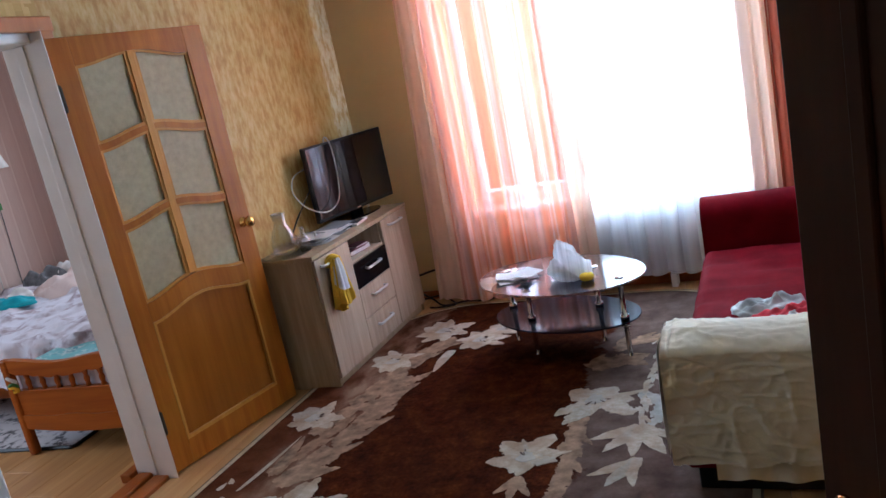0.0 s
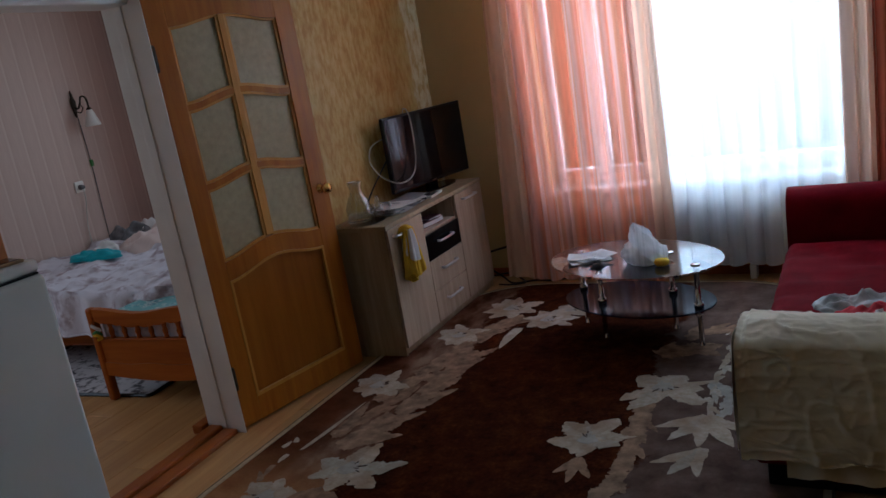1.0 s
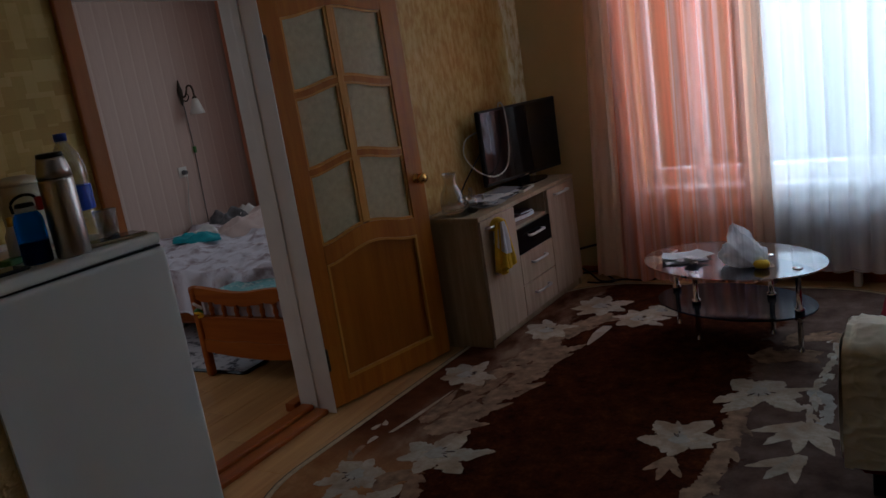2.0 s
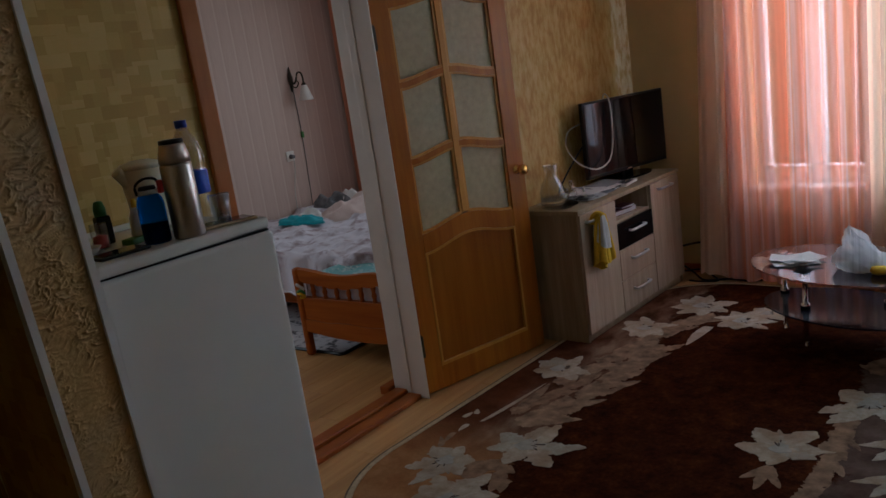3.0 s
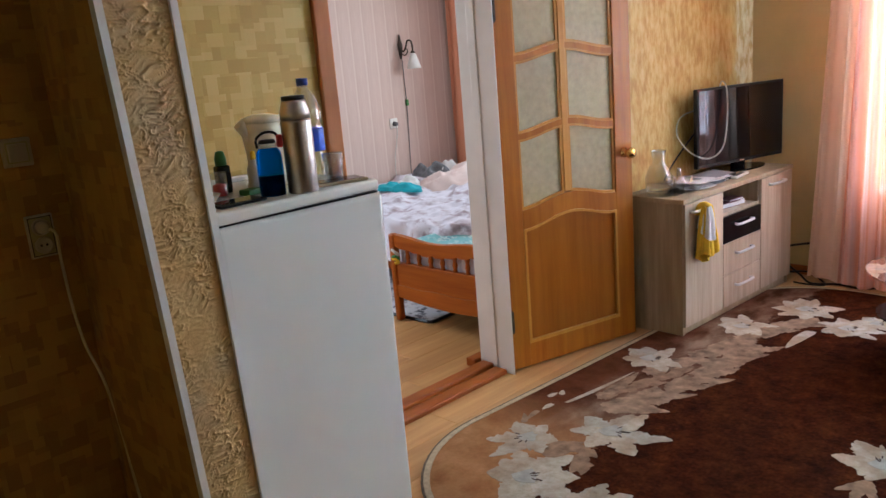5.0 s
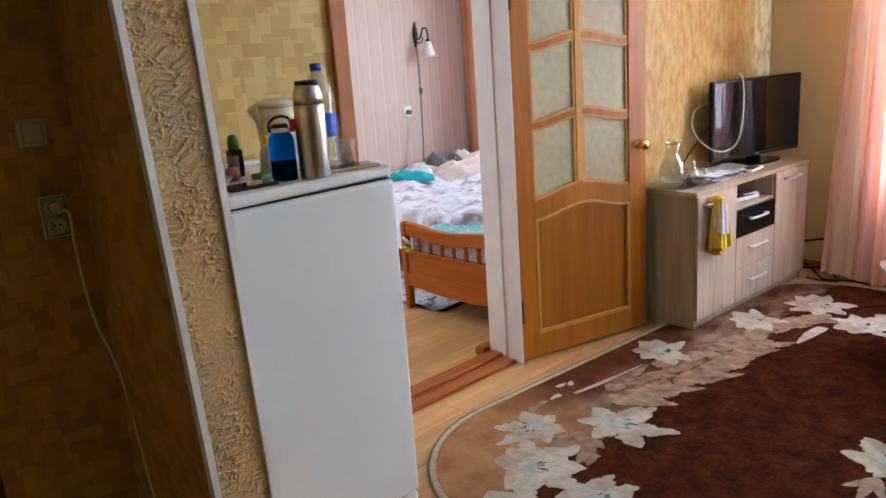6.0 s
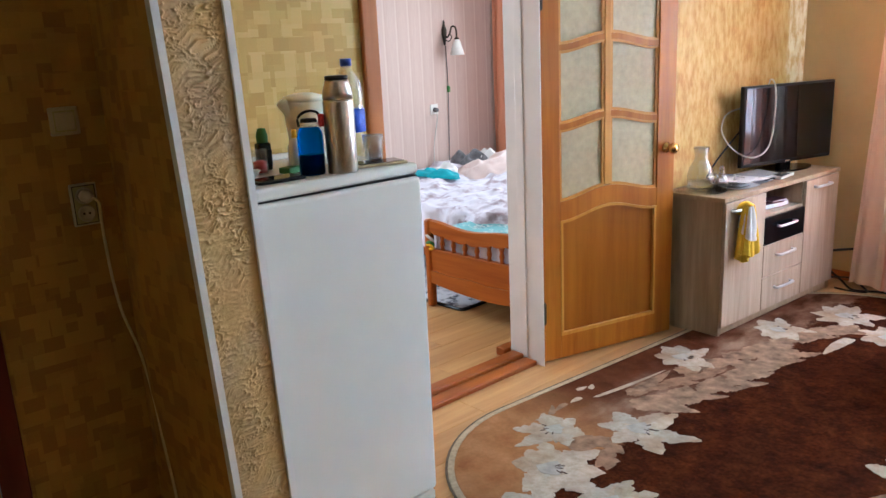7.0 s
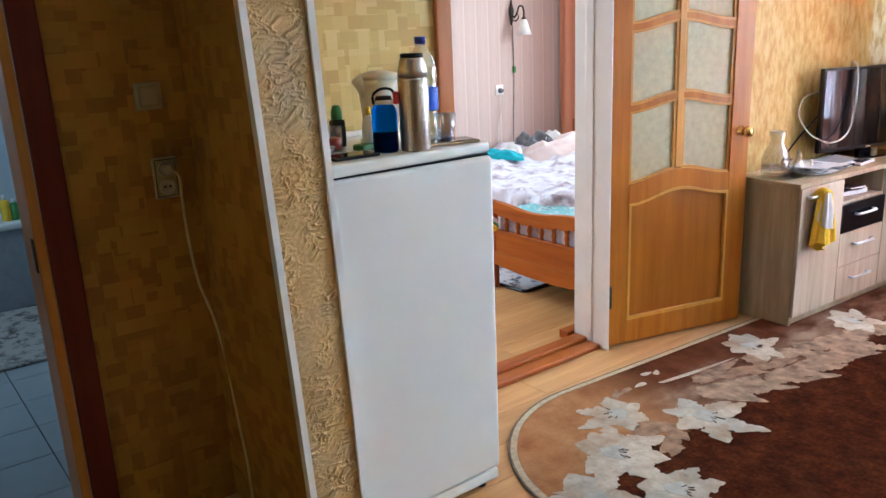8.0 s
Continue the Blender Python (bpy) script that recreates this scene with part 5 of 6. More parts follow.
def build_fridge():
    f = thing("refrigerator", "white waist-high refrigerator with a closed door", "refrigerator", (-2.11, 0.325, 0))
    part("body", box(-0.50, -0.055, 0.006, 0.578, 0.03, FT - 0.042, 0.006), WHITE_METAL, f)
    part("door", box(-0.052, 0.0, 0.0, 0.584, 0.075, FT - 0.0422, 0.016, 4), WHITE_METAL, f, "smooth white door")
    part("seal", box(-0.0545, -0.0515, 0.01, 0.574, 0.08, FT - 0.052), BLACK_PLASTIC, f)
    top = box(-0.51, 0.002, -0.002, 0.586, FT - 0.036, FT, 0.012, 4)
    for v in top.verts:
        if v.co.x > -0.03 and v.co.y > 0.55:
            v.co.x -= 0.018
    part("lid", top, WHITE_METAL, f, "white plastic-edged top")
    part("shadow_gap", box(-0.49, -0.012, 0.012, 0.572, FT - 0.0415, FT - 0.0362), BLACK_PLASTIC, f)
    part("back_lip", box(-0.51, -0.49, 0.0, 0.584, FT + 0.0005, FT + 0.02, 0.005), WHITE_METAL, f)
    part("plinth", box(-0.045, -0.008, 0.004, 0.58, 0.028, 0.068, 0.008), WHITE_METAL, f)
    for x in (-0.46, -0.05):
        for y in (0.05, 0.53):
            part("foot", lathe([(0.0, 0.0), (0.018, 0.0), (0.018, 0.03), (0.0, 0.0305)], 12, x, y), BLACK_PLASTIC, f)


build_fridge()


def on_fridge(name, label, category, x, y, rz=0.0):
    return thing(name, label, category, (x, y, FT + 0.0005), rz)


def build_fridge_things():
    t = on_fridge("vacuum_flask", "tall brushed steel vacuum flask with dark lid", "flask", -2.17, 0.655)
    part("body", lathe([(0.0, 0.0), (0.043, 0.0), (0.045, 0.004), (0.045, 0.205), (0.043, 0.213), (0.0, 0.2135)], 36), STEEL, t, smooth=True)
    part("cup", lathe([(0.0, 0.214), (0.0445, 0.214), (0.0435, 0.235), (0.036, 0.262), (0.034, 0.268), (0.0, 0.2685)], 36), STEEL, t, smooth=True)
    part("rim", lathe([(0.0, 0.269), (0.034, 0.269), (0.034, 0.279), (0.030, 0.281), (0.0, 0.281)], 30), BLACK_PLASTIC, t, "dark lid rim", True)

    b = on_fridge("drinking_bottle", "translucent blue drinking bottle with black carry loop", "bottle", -2.215, 0.578)
    part("body", lathe([(0.0, 0.0), (0.036, 0.0), (0.038, 0.006), (0.038, 0.104), (0.0375, 0.114), (0.0355, 0.124), (0.032, 0.132), (0.027, 0.138), (0.0, 0.1385)], 32), BLUE_GLASS, b, smooth=True)
    part("drink", lathe([(0.0, 0.003), (0.034, 0.003), (0.035, 0.058), (0.0, 0.0585)], 28), NAVY, b, "dark lower half", True)
    part("collar", lathe([(0.0, 0.139), (0.029, 0.139), (0.029, 0.152), (0.0, 0.1525)], 28), PET, b, smooth=True)
    part("cap", lathe([(0.0, 0.153), (0.026, 0.153), (0.022, 0.163), (0.0, 0.164)], 28), BLACK_PLASTIC, b, smooth=True)
    part("loop", tube(spline([(-0.014, -0.026, 0.140), (-0.014, -0.027, 0.165), (-0.004, -0.012, 0.181), (0.006, 0.010, 0.184), (0.014, 0.026, 0.174), (0.016, 0.028, 0.142)], 8), 0.004, 8), BLACK_PLASTIC, b, smooth=True)
    part("clip", box(0.020, 0.034, 0.018, 0.034, 0.138, 0.175, 0.004), RED_PLASTIC, b, "red clip")

    p = on_fridge("water_bottle", "clear plastic water bottle with blue cap and label", "bottle", -2.35, 0.820)
    p.scale = (1.18, 1.18, 1.02)
    part("body", lathe([(0.0, 0.0), (0.036, 0.0), (0.042, 0.012), (0.042, 0.075), (0.0395, 0.085), (0.042, 0.095), (0.042, 0.16), (0.038, 0.172), (0.042, 0.184), (0.041, 0.22), (0.030, 0.262), (0.016, 0.285), (0.0135, 0.295), (0.0, 0.2955)], 30), PET, p, smooth=True)
    part("label", lathe([(0.0425, 0.092), (0.0432, 0.095), (0.0432, 0.16), (0.0425, 0.163)], 30), BLUE_LABEL, p, "blue paper label", True)
    part("cap", lathe([(0.0, 0.296), (0.0155, 0.296), (0.0155, 0.318), (0.0, 0.319)], 20), BLUE_CAP, p, "blue screw cap", True)

    g = on_fridge("drinking_glass", "thick clear drinking glass on a phone", "glass", -2.245, 0.828)
    g.location.z += 0.012
    part("bowl", lathe([(0.0, 0.0), (0.028, 0.0), (0.034, 0.075), (0.031, 0.075), (0.026, 0.014), (0.0, 0.012)], 28), TUMBLER, g, smooth=True)
    part("base", lathe([(0.0, 0.0005), (0.0265, 0.0005), (0.0275, 0.012), (0.0, 0.0118)], 28), GLASS_BASE, g, "thick glass base", True)
    part("rim", lathe([(0.0305, 0.0752), (0.0325, 0.0768), (0.0345, 0.0752), (0.0325, 0.0740), (0.0305, 0.0752)], 28), GLASS_BASE, g, smooth=True)

    n = on_fridge("tablet_phone", "gold-edged phone with dark screen lying flat", "phone", -2.195, 0.803, 76)
    part("shell", box(-0.085, 0.085, -0.045, 0.045, 0, 0.010, 0.004), GOLD, n)
    part("display", box(-0.074, 0.074, -0.040, 0.040, 0.0102, 0.0112), SCREEN, n, "dark glass screen")
    m = on_fridge("black_tablet", "dark tablet lying near the refrigerator's edge", "tablet", -2.20, 0.445, 90)
    part("shell", box(-0.075, 0.075, -0.042, 0.042, 0, 0.009, 0.004), BLACK_PLASTIC, m)
    part("display", box(-0.066, 0.066, -0.037, 0.037, 0.0092, 0.010), SCREEN, m)

    k = on_fridge("electric_kettle", "cream plastic electric kettle", "kettle", -2.40, 0.685)
    part("body", lathe([(0.0, 0.018), (0.054, 0.018), (0.056, 0.03), (0.059, 0.10), (0.066, 0.17), (0.070, 0.20), (0.0, 0.2005)], 32), KETTLE, k, smooth=True)
    part("base", lathe([(0.0, 0.0), (0.068, 0.0), (0.070, 0.012), (0.062, 0.0175), (0.0, 0.0178)], 32), KETTLE, k, smooth=True)
    part("lid", lathe([(0.0, 0.201), (0.068, 0.201), (0.062, 0.216), (0.03, 0.226), (0.0, 0.228)], 28), KETTLE, k, smooth=True)
    part("spout", tube(spline([(0.0, -0.045, 0.150), (0.0, -0.064, 0.18), (0.0, -0.082, 0.204)], 6), 0.018, 12), KETTLE, k, smooth=True)
    part("handle", tube(spline([(0.0, 0.05, 0.205), (0.0, 0.095, 0.20), (0.0, 0.118, 0.14), (0.0, 0.10, 0.06), (0.0, 0.07, 0.04)], 6), 0.013, 10), KETTLE, k, smooth=True)

    s = on_fridge("dish_sponge", "green sponge lying on the refrigerator", "sponge", -2.303, 0.560, 15)
    s.scale = (0.75, 0.75, 0.75)
    part("pad", box(-0.03, 0.03, -0.045, 0.045, 0, 0.024, 0.006, 3), GREEN_PLASTIC, s)
    c = on_fridge("spray_bottle", "white squeeze bottle with yellow neck", "bottle", -2.325, 0.592)
    c.scale = (0.86, 0.86, 0.86)
    part("body", lathe([(0.0, 0.0), (0.026, 0.0), (0.028, 0.02), (0.026, 0.085), (0.012, 0.115), (0.0, 0.1155)], 20), WHITE_PLASTIC, c, smooth=True)
    part("neck", lathe([(0.0, 0.116), (0.010, 0.116), (0.008, 0.145), (0.0, 0.146)], 14), YELLOW_CLOTH, c, "yellow nozzle", True)

    d = on_fridge("dark_bottle", "small dark bottle with a green cap", "bottle", -2.42, 0.535)
    d.scale = (0.86, 0.86, 0.86)
    part("body", box(-0.02, 0.02, -0.025, 0.025, 0, 0.10, 0.008, 3), DARK_BOTTLE, d)
    part("label", box(0.0202, 0.021, -0.022, 0.022, 0.02, 0.075), BLACK_PLASTIC, d)
    part("cap", lathe([(0.0, 0.1005), (0.020, 0.1005), (0.021, 0.125), (0.014, 0.150), (0.0, 0.153)], 18), GREEN_PLASTIC, d, "green cap", True)
    e = on_fridge("spice_jar", "clear jar with red and green contents", "jar", -2.36, 0.487)
    e.scale = (0.55, 0.55, 0.62)
    part("jar", lathe([(0.0, 0.0), (0.042, 0.0), (0.044, 0.01), (0.044, 0.12), (0.041, 0.12), (0.040, 0.012), (0.0, 0.006)], 24), CLEAR, e, smooth=True)
    part("contents", lathe([(0.0, 0.007), (0.038, 0.008), (0.037, 0.06), (0.0, 0.07)], 20), RED_PLASTIC, e, "red contents", True)
    h = on_fridge("white_dish", "small white soap dish", "dish", -2.33, 0.42)
    part("bowl", lathe([(0.0, 0.0), (0.03, 0.0), (0.045, 0.02), (0.042, 0.02), (0.028, 0.005), (0.0, 0.004)], 24), WHITE_PLASTIC, h, smooth=True)


build_fridge_things()


# ---- hall fittings ----
def build_switches():
    s = thing("light_switch", "cream rocker light switch on the papered wall", "switch", (WX, 0.052, 1.404))
    part("plate", box(0.0, 0.010, -0.041, 0.041, -0.041, 0.041, 0.004), CREAM_PLASTIC, s)
    part("rim", box(0.010, 0.0125, -0.030, 0.030, -0.030, 0.030, 0.001), OLIVE_PLASTIC, s)
    part("rocker", box(0.0125, 0.017, -0.026, 0.026, -0.026, 0.026, 0.003), CREAM_PLASTIC, s)
    k = thing("double_socket", "cream double wall socket with a plug in it", "socket", (WX, 0.072, 1.154))
    part("plate", box(0.0, 0.012, -0.039, 0.039, -0.064, 0.064, 0.004), CREAM_PLASTIC, k)
    part("groove", box(0.012, 0.0128, -0.033, 0.033, -0.058, 0.058), DARK_IRON, k, "dark groove round the insert")
    part("insert", box(0.0125, 0.0135, -0.0305, 0.0305, -0.0555, 0.0555, 0.0004), OLIVE_PLASTIC, k)
    for z in (-0.027, 0.027):
        ins = lathe([(0.0, 0.0), (0.0255, 0.0), (0.0255, 0.004), (0.021, 0.004), (0.019, 0.001), (0.0, 0.001)], 24)
        bmesh.ops.transform(ins, matrix=pose(0.0136, 0, z, 0, 90), verts=ins.verts[:])
        q = part("outlet", ins, CREAM_PLASTIC, k, smooth=True)
    for y in (-0.008, 0.008):
        part("hole", box(0.0146, 0.0152, y - 0.003, y + 0.003, -0.030, -0.024), BLACK_PLASTIC, k)
    p = thing("plug_cable", "yellowed plug with a long cable hanging down the wall", "cable", (WX, 0.072, 1.181))
    pl = lathe([(0.0, 0.0), (0.019, 0.0), (0.019, 0.022), (0.010, 0.036), (0.0, 0.037)], 20)
    bmesh.ops.transform(pl, matrix=pose(0.0178, 0, 0, 0, 90), verts=pl.verts[:])
    part("plug", pl, CREAM_PLASTIC, p, smooth=True)
    part("cable", tube(spline([(0.045, 0.0, 0.0), (0.055, 0.025, -0.02), (0.02, 0.036, -0.10), (0.014, 0.042, -0.24), (0.016, 0.056, -0.38), (0.05, 0.078, -0.50), (0.105, 0.081, -0.63), (0.14, 0.082, -0.815), (0.18, 0.082, -0.98), (0.20, 0.078, -1.172)], 10), 0.0045, 7), CABLE_YELLOWED, p, smooth=True)


build_switches()


# ---- bedroom ----
def build_pine_bed():
    b = thing("pine_bed", "orange-stained pine bed with slatted footboard", "bed", (-3.82, 2.345, 0))
    W = 0.90
    wave = lambda u: 0.538 + 0.014 * math.cos(2 * math.pi * (u - 0.03) / W * 1.35)
    for x in (0.0, W - 0.05):
        part("post", box(x, x + 0.05, 0.0, 0.05, 0.0, 0.556, 0.016, 4), PINE, b)
    part("top_rail", band(0.0505, W - 0.0505, lambda u: wave(u) - 0.082 + 0.014 * math.sin(u * 29.9) ** 8, wave, 0.006, 0.044, 20), PINE, b)
    for i in range(7):
        x = 0.142 + i * 0.099
        part("slat", lathe([(0.0, 0.375), (0.017, 0.376), (0.011, 0.395), (0.016, 0.418), (0.011, 0.440), (0.017, 0.466), (0.0, 0.474)], 12, x, 0.026), PINE, b, smooth=True)
    part("lower_panel", band(0.0505, W - 0.0505, lambda u: 0.225, lambda u: 0.378, 0.012, 0.040, 20), PINE, b)
    part("lower_rail", band(0.0505, W - 0.0505, lambda u: 0.165 - 0.030 * math.sin(math.pi * u / W), lambda u: 0.232 + 0.004 * math.sin(u * 20), 0.002, 0.042, 20), PINE, b)
    part("moulding", box(0.0505, W - 0.0505, 0.004, 0.0119, 0.366, 0.380, 0.003), PINE, b)
    part("side_rail", box(0.005, 0.035, 0.05, 2.0, 0.2, 0.36, 0.005), PINE, b)
    part("side_rail", box(W - 0.035, W - 0.005, 0.05, 2.0, 0.2, 0.36, 0.005), PINE, b)
    part("headboard", box(0.0, W, 2.0, 2.04, 0.0, 0.75, 0.01), PINE, b)
    m = thing("mattress", "mattress in a turquoise printed sheet", "mattress", (-3.82, 2.345, 0))
    bm = box(0.04, W - 0.04, 0.06, 1.99, 0.36, 0.492, 0.04, 3)
    bmesh.ops.subdivide_edges(bm, edges=[e for e in bm.edges if e.calc_length() > 0.2], cuts=8, use_grid_fill=True)
    for v in bm.verts:
        v.co.z += rumple(v.co, 6, 0.010)
    part("cover", bm, TEAL_PRINT, m, smooth=True)
    part("white_sheet", sheet(30, 12, lambda a, c: (0.06 + 0.80 * a, 0.054 - 0.010 * math.sin(a * 40), 0.49 - 0.15 * c), 0.004), QUILT, m, "pale sheet hanging inside the footboard", True)


build_pine_bed()


def build_tucked_ribbon():
    t = thing("fabric_ribbon", "small yellow and white fabric ribbon tucked into the footboard", "ribbon", (-3.752, 2.335, 0.40))
    for k, (m, dz) in enumerate(((CRUMPLED_WHITE, 0.045), (YELLOW_CLOTH, 0.0), (GREEN_PLASTIC, 0.02))):
        part("loop_of_cloth", tube(spline([(-0.02, 0.012, dz), (-0.008, -0.014, dz + 0.020 - 0.01 * k), (0.016, -0.012, dz + 0.008), (0.024, 0.006, dz - 0.012), (0.004, -0.012, dz - 0.018)], 6), 0.009, 8), m, t, smooth=True)


build_tucked_ribbon()


def build_double_bed():
    b = thing("double_bed", "wide bed with wooden headboard beneath a floral bedspread", "bed", (-5.56, 2.8, 0))
    part("base", box(0.0, 1.68, 0.05, 2.02, 0.12, 0.30, 0.02), PINE, b)
    part("mattress", box(0.0, 1.70, 0.02, 2.02, 0.30, 0.46, 0.05, 3), CRUMPLED_WHITE, b)
    part("headboard", band(0.0, 1.7, lambda u: 0.1, lambda u: 0.70 + 0.05 * math.sin(math.pi * u / 1.7), 2.02, 2.06, 16), PINE, b)
    for x in (0.05, 1.6):
        part("leg", box(x, x + 0.06, 0.06, 0.12, 0.0, 0.12), PINE, b)
    q = thing("bedspread", "rumpled pale floral bedspread thrown over both beds", "bedspread", (-5.56, 2.8, 0))

    def f(a, c):
        x = 2.55 * a
        front = -0.10 + max(0.0, x - 1.95) * 0.75
        heap = 0.20 * math.exp(-((x - 1.75) / 0.75) ** 2 - ((c - 0.85) / 0.38) ** 2)
        if c < 0.16:
            t = c / 0.16
            y, z = front - 0.03 + 0.02 * t + 0.018 * math.sin(x * 26), 0.27 + (0.25 if x < 1.7 else 0.25) * t
            if x > 1.74:
                z = 0.485 + 0.04 * t
        else:
            t = (c - 0.16) / 0.84
            y = front - 0.01 + (1.98 - front) * t
            z = 0.525 + heap
        r = rumple((x, y, z), 3.2, 0.045, 4.0) + rumple((x, y, z), 9, 0.012, 1.0)
        fold = 1 - min(1.0, 3.2 * abs(noise.noise(Vector((x * 3.1 + y * 1.7 + 1.5 * noise.noise(Vector((x * 2, y * 2, 7.0))), y * 3.4 - x * 0.8, 2.0)))))
        r += 0.018 * fold * fold
        return (x, y, z + (max(-0.012, r) + 0.012 if c >= 0.16 else 0.25 * r))

    part("cloth", sheet(140, 110, f, 0.006), QUILT, q, smooth=True)
    part("hem", tube([Vector(f(i / 90, 0.0)) for i in range(61)], 0.008, 6), QUILT, q, smooth=True)

    def lump(name, lab, cat, loc, r, h, m, seed):
        t = thing(name, lab, cat, loc)

        def g(a, c):
            th = 2 * math.pi * a
            k = 1 + 0.45 * noise.noise(Vector((math.cos(th) * 1.5 + seed, math.sin(th) * 1.5, 0)))
            x, y = r[0] * (1 - c) * k * math.cos(th), r[1] * (1 - c) * k * math.sin(th)
            return (x, y, 0.0 if c == 0 else h * c ** 0.4 * (0.7 + 0.6 * noise.noise(Vector((x * 13 + seed, y * 13, 0)))))

        part("cloth", sheet(40, 16, g), m, t, smooth=True)

    lump("turquoise_cloth", "turquoise cloth dropped on the bedspread", "cloth", (-4.86, 3.40, 0.585), (0.22, 0.13), 0.07, TEAL_CLOTH, 2.0)
    lump("grey_garment", "grey and white garment bundled against the wall", "clothing", (-5.02, 3.92, 0.60), (0.17, 0.10), 0.14, GREY_CLOTH, 5.0)
    lump("white_cloth", "crumpled white cloth beside the grey garment", "cloth", (-4.92, 4.03, 0.60), (0.13, 0.09), 0.16, CRUMPLED_WHITE, 8.0)
    lump("white_cloth", "small white cloth on the bedspread's edge", "cloth", (-5.0, 3.62, 0.575), (0.11, 0.08), 0.09, CRUMPLED_WHITE, 6.0)

    def fold_of_blanket(a, c):
        th = 2 * math.pi * a
        k = 1 + 0.28 * noise.noise(Vector((math.cos(th) * 1.3, math.sin(th) * 1.3, 4.0)))
        x, y = 0.74 * (1 - c) * k * math.cos(th), 0.50 * (1 - c) * k * math.sin(th)
        crease = 1 - min(1.0, 3.0 * abs(noise.noise(Vector((x * 4 + y * 2, y * 5, 6.0)))))
        h = 0.24 * (1 - (1 - c) ** 2.4) * (0.85 + 0.35 * (x + y)) + 0.035 * crease * min(1, c * 6) + rumple((x, y, 0), 8, 0.012, 3.0)
        return (x, y, 0.0 if c == 0 else max(0.004, h))

    t = thing("pink_blanket", "pink-beige floral blanket heaped at the end of the bed", "blanket", (-4.42, 4.02, 0.53))
    part("cloth", sheet(90, 40, fold_of_blanket), PILLOW, t, smooth=True)


build_double_bed()


def build_sconce():
    s = thing("wall_lamp", "dark iron wall lamp with frosted glass shade", "lamp", (-5.60, 4.20, 1.70))
    part("wall_plate", lathe([(0.0, -0.12), (0.008, -0.118), (0.016, -0.06), (0.022, -0.02), (0.022, 0.015), (0.013, 0.045), (0.008, 0.08), (0.004, 0.098), (0.0, 0.10)], 14, 0.014, 0.0), DARK_IRON, s, smooth=True)
    part("arm", tube(spline([(0.02, 0.0, -0.03), (0.06, -0.005, -0.05), (0.09, 0.0, -0.01), (0.10, 0.01, 0.035), (0.13, 0.022, 0.035), (0.14, 0.03, -0.005), (0.14, 0.03, -0.06)], 7), 0.008, 8), DARK_IRON, s, smooth=True)
    part("scroll", tube(spline([(0.02, 0.0, -0.07), (0.05, 0.02, -0.085), (0.075, 0.03, -0.05), (0.06, 0.02, -0.02)], 7), 0.005, 6), DARK_IRON, s, smooth=True)
    part("shade_cap", lathe([(0.0, -0.05), (0.014, -0.052), (0.024, -0.072), (0.0, -0.0725)], 18, 0.14, 0.03), DARK_IRON, s, smooth=True)
    part("shade", lathe([(0.02, -0.073), (0.03, -0.09), (0.044, -0.135), (0.066, -0.205), (0.062, -0.205), (0.040, -0.135), (0.026, -0.09), (0.018, -0.076)], 24, 0.14, 0.03), WHITE_PLASTIC, s, "frosted white bell shade", True)
    part("cord", tube(spline([(0.012, 0.012, -0.12), (0.010, 0.022, -0.5), (0.010, 0.010, -0.9), (0.012, 0.0, -1.15)], 8), 0.004, 6), GREY_CLOTH, s, smooth=True)
    part("cord_switch", box(0.004, 0.026, 0.012, 0.036, -0.53, -0.475, 0.004), GREEN_PLASTIC, s, "dark green cord switch")
    k = thing("wall_socket", "white wall socket with a dark plug", "socket", (-5.60, 4.045, 1.03))
    part("plate", box(0, 0.012, -0.045, 0.045, -0.045, 0.045, 0.005), WHITE_PLASTIC, k)
    pl = lathe([(0.0, 0.0), (0.022, 0.0), (0.016, 0.04), (0.0, 0.041)], 16)
    bmesh.ops.transform(pl, matrix=pose(0.0125, 0.0, -0.005, 0, 90), verts=pl.verts[:])
    part("plug", pl, GREY_CLOTH, k, smooth=True)
    part("cord", tube(spline([(0.04, 0.0, -0.01), (0.03, 0.01, -0.1), (0.02, -0.03, -0.3), (0.03, -0.05, -0.47)], 8), 0.004, 6), CABLE_WHITE, k, smooth=True)


build_sconce()
curtain("drape_curtain", "orange-brown drape in the bedroom's corner", -5.57, -4.7, 0.15, 2.5, 7, 0.04, ORANGE_DRAPE, 4.80, parent=None, seed=21)
curtain("drape_curtain", "orange-brown drape hanging along the bedroom wall", -3.5, -2.95, 0.15, 2.5, 5, 0.04, ORANGE_DRAPE, 4.80, parent=None, seed=24)
rug = thing("bedroom_rug", "black and white patterned rug under the beds", "rug")
part("woven_field", outline(rounded(-5.0, -3.60, 2.40, 3.35, 0.03, 2), 0.0, 0.010), RUG_PRINT, rug)
part("dark_edge", tube([Vector((x, y, 0.006)) for x, y in (lambda r: r + r[:1])(rounded(-5.01, -3.59, 2.39, 3.36, 0.03, 2))], 0.012, 6), BLACK_PLASTIC, rug)

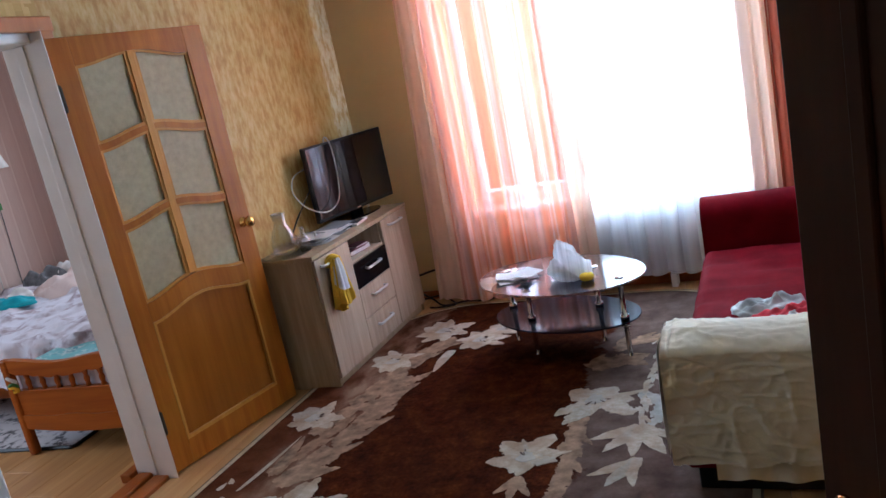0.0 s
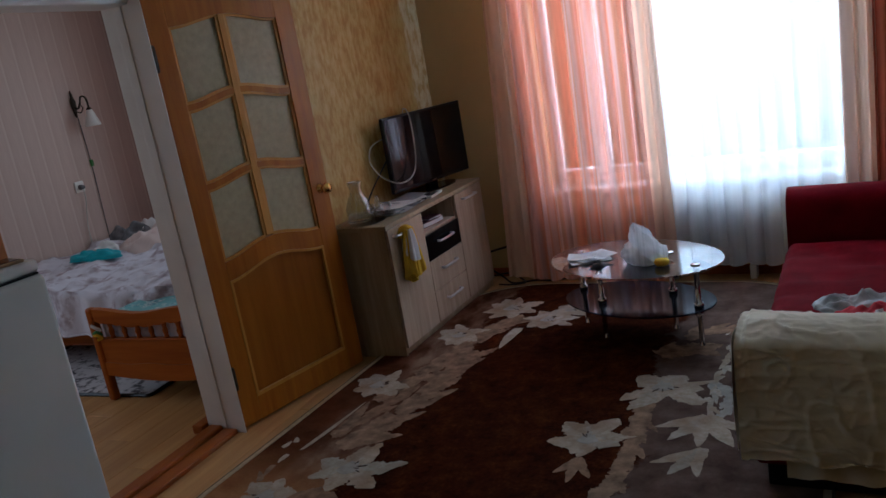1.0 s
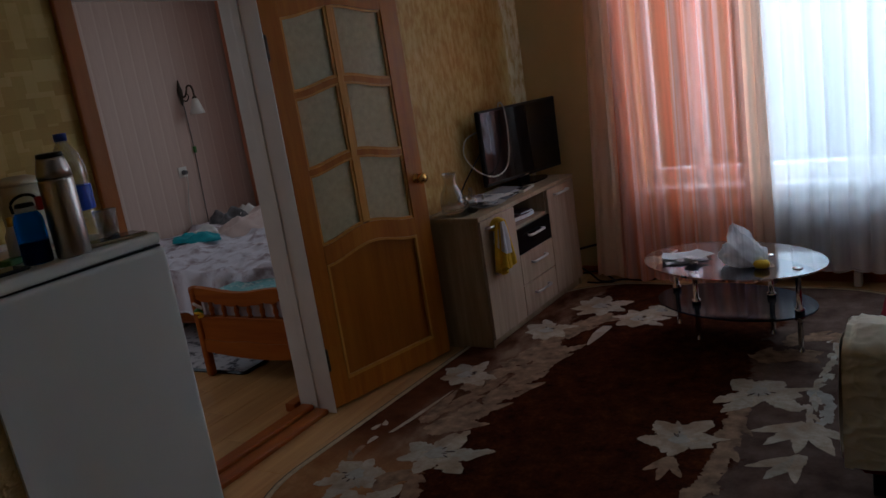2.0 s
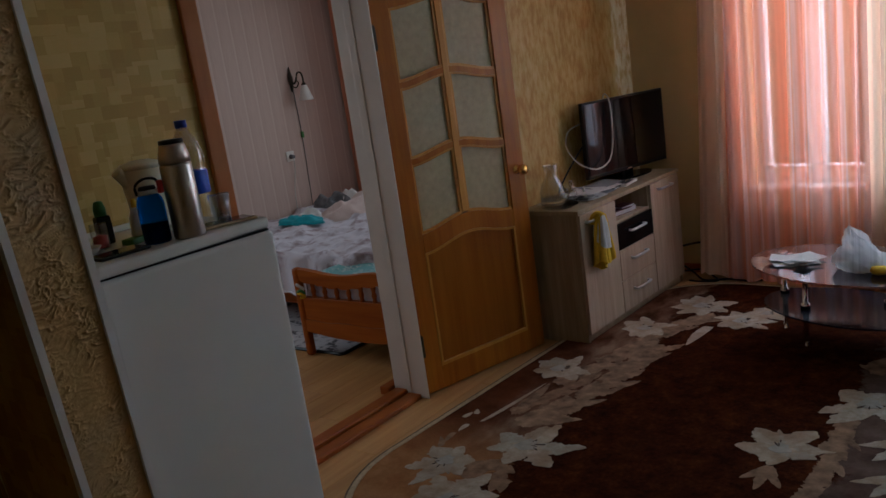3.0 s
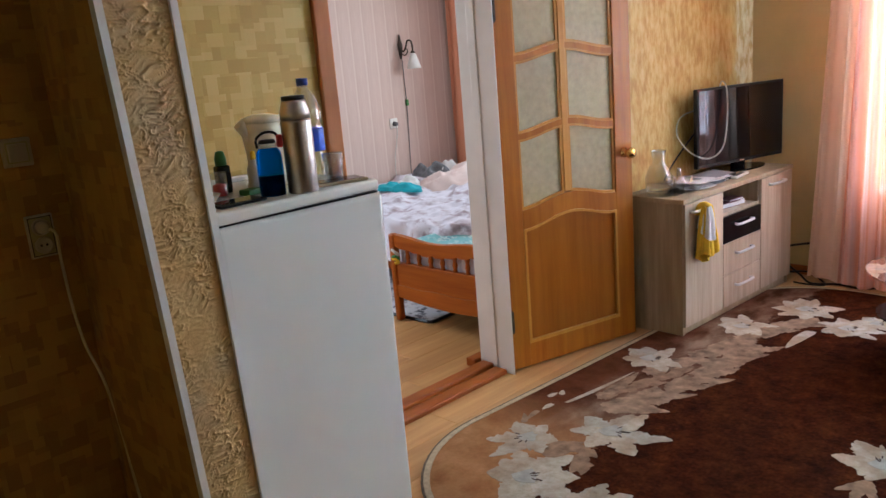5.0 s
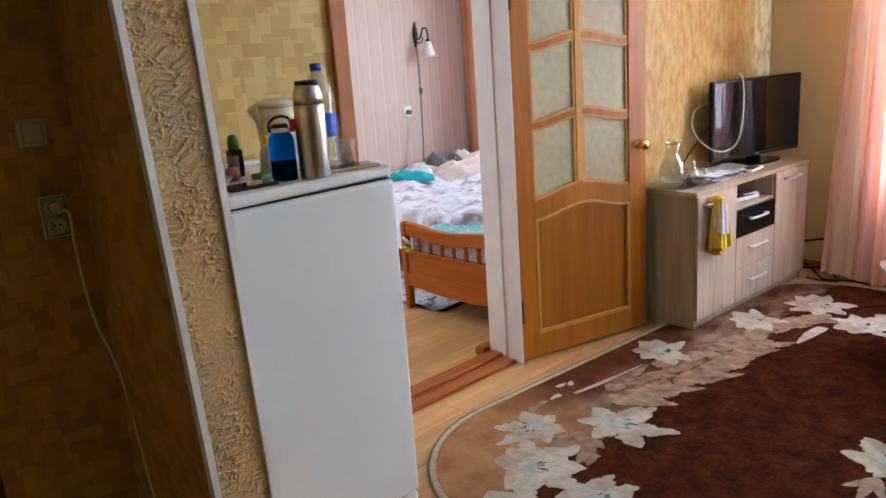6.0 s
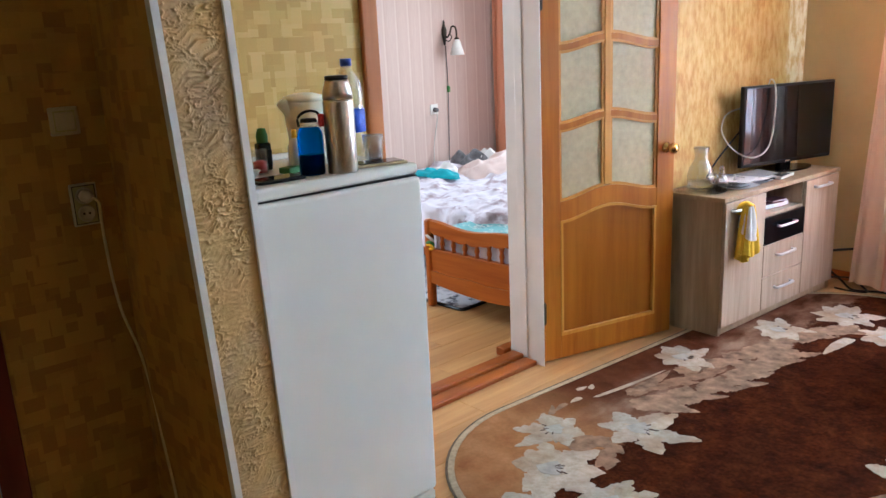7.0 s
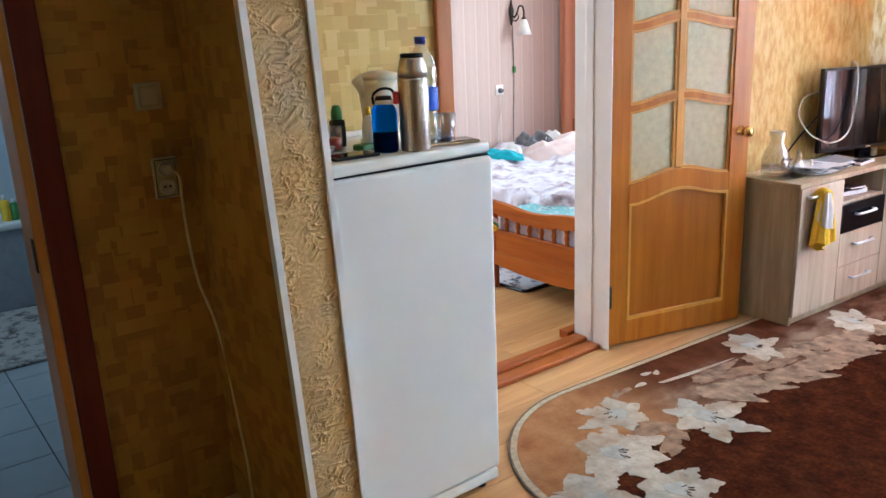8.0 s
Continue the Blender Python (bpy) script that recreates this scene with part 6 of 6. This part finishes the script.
# ---- bathroom ----
tub = thing("bathtub", "grey-panelled bathtub against the wall", "bathtub", (-5.9, -1.45, 0))
part("panel", box(0.30, 0.33, 0.0, 1.63, 0.0, 0.50, 0.004), TUB, tub, "grey front panel")
rimb = box(0.0, 0.36, 0.0, 1.63, 0.50, 0.55, 0.02, 3)
part("rim", rimb, WHITE_METAL, tub)
bm_mat = thing("bath_mat", "mottled grey-brown fluffy bath mat", "mat")
part("woven_field", sheet(40, 24, lambda a, c: (-5.50 + 0.98 * a, -0.33 + 0.47 * c, 0.018 + 0.006 * noise.noise(Vector((a * 30, c * 20, 0)))), 0.015), MAT_PRINT, bm_mat, smooth=True)
for nm, lab, y, h, m in (("shampoo_bottle", "yellow shampoo bottle on the tub's rim", 0.02, 0.16, YELLOW_CLOTH), ("soap_bottle", "dark red bottle on the tub's rim", -0.06, 0.19, BOOK_DARK), ("gel_bottle", "green bottle on the tub's rim", 0.07, 0.13, GREEN_PLASTIC)):
    t = thing(nm, lab, "bottle", (-5.62, y, 0.55))
    part("body", lathe([(0.0, 0.0), (0.026, 0.0), (0.028, 0.01), (0.028, h * 0.72), (0.012, h * 0.82), (0.0, h * 0.821)], 18), m, t, smooth=True)
    part("cap", lathe([(0.0, h * 0.822), (0.013, h * 0.822), (0.012, h), (0.0, h)], 14), WHITE_PLASTIC, t, smooth=True)


# ---- floor pieces ----
floor_ob = bpy.data.objects["floor"]


def shared_piece(name, sx, sy, h, material):
    bm = box(0, sx, 0, sy, 0, h, 0.0015, 1)
    me = bpy.data.meshes.new(name)
    bm.to_mesh(me)
    bm.free()
    me.materials.append(material)
    return me


def lay(name, me, spots, z):
    for x, y in spots:
        o = new(name, me)
        o.location = (x, y, z)
        o.parent = floor_ob


PW, PL = 0.19, 1.28
plank = shared_piece("plank", PW - 0.0015, PL - 0.0015, 0.011, LAMINATE)


def lay_planks(x, y0, y1, shift):
    y = y0 - shift % PL
    while y < y1 - 0.02:
        a, b = max(y, y0), min(y + PL, y1)
        if b - a > 0.02:
            o = new("plank", plank)
            o.location, o.scale, o.parent = (x, a, -0.0115), (1, (b - a) / PL, 1), floor_ob
        y += PL


for i in range(18):
    lay_planks(WX + i * PW, -2.3, 4.45, i * 0.47)
for i in range(14):
    lay_planks(WX - WT - (i + 1) * PW, 0.45, 4.9, i * 0.53)
tile = shared_piece("floor_tile", 0.296, 0.296, 0.012, TILE)
lay("floor_tile", tile, [(WX - WT - 0.3 * (i + 1), -1.47 + 0.3 * j) for i in range(10) for j in range(5)], -0.0112)
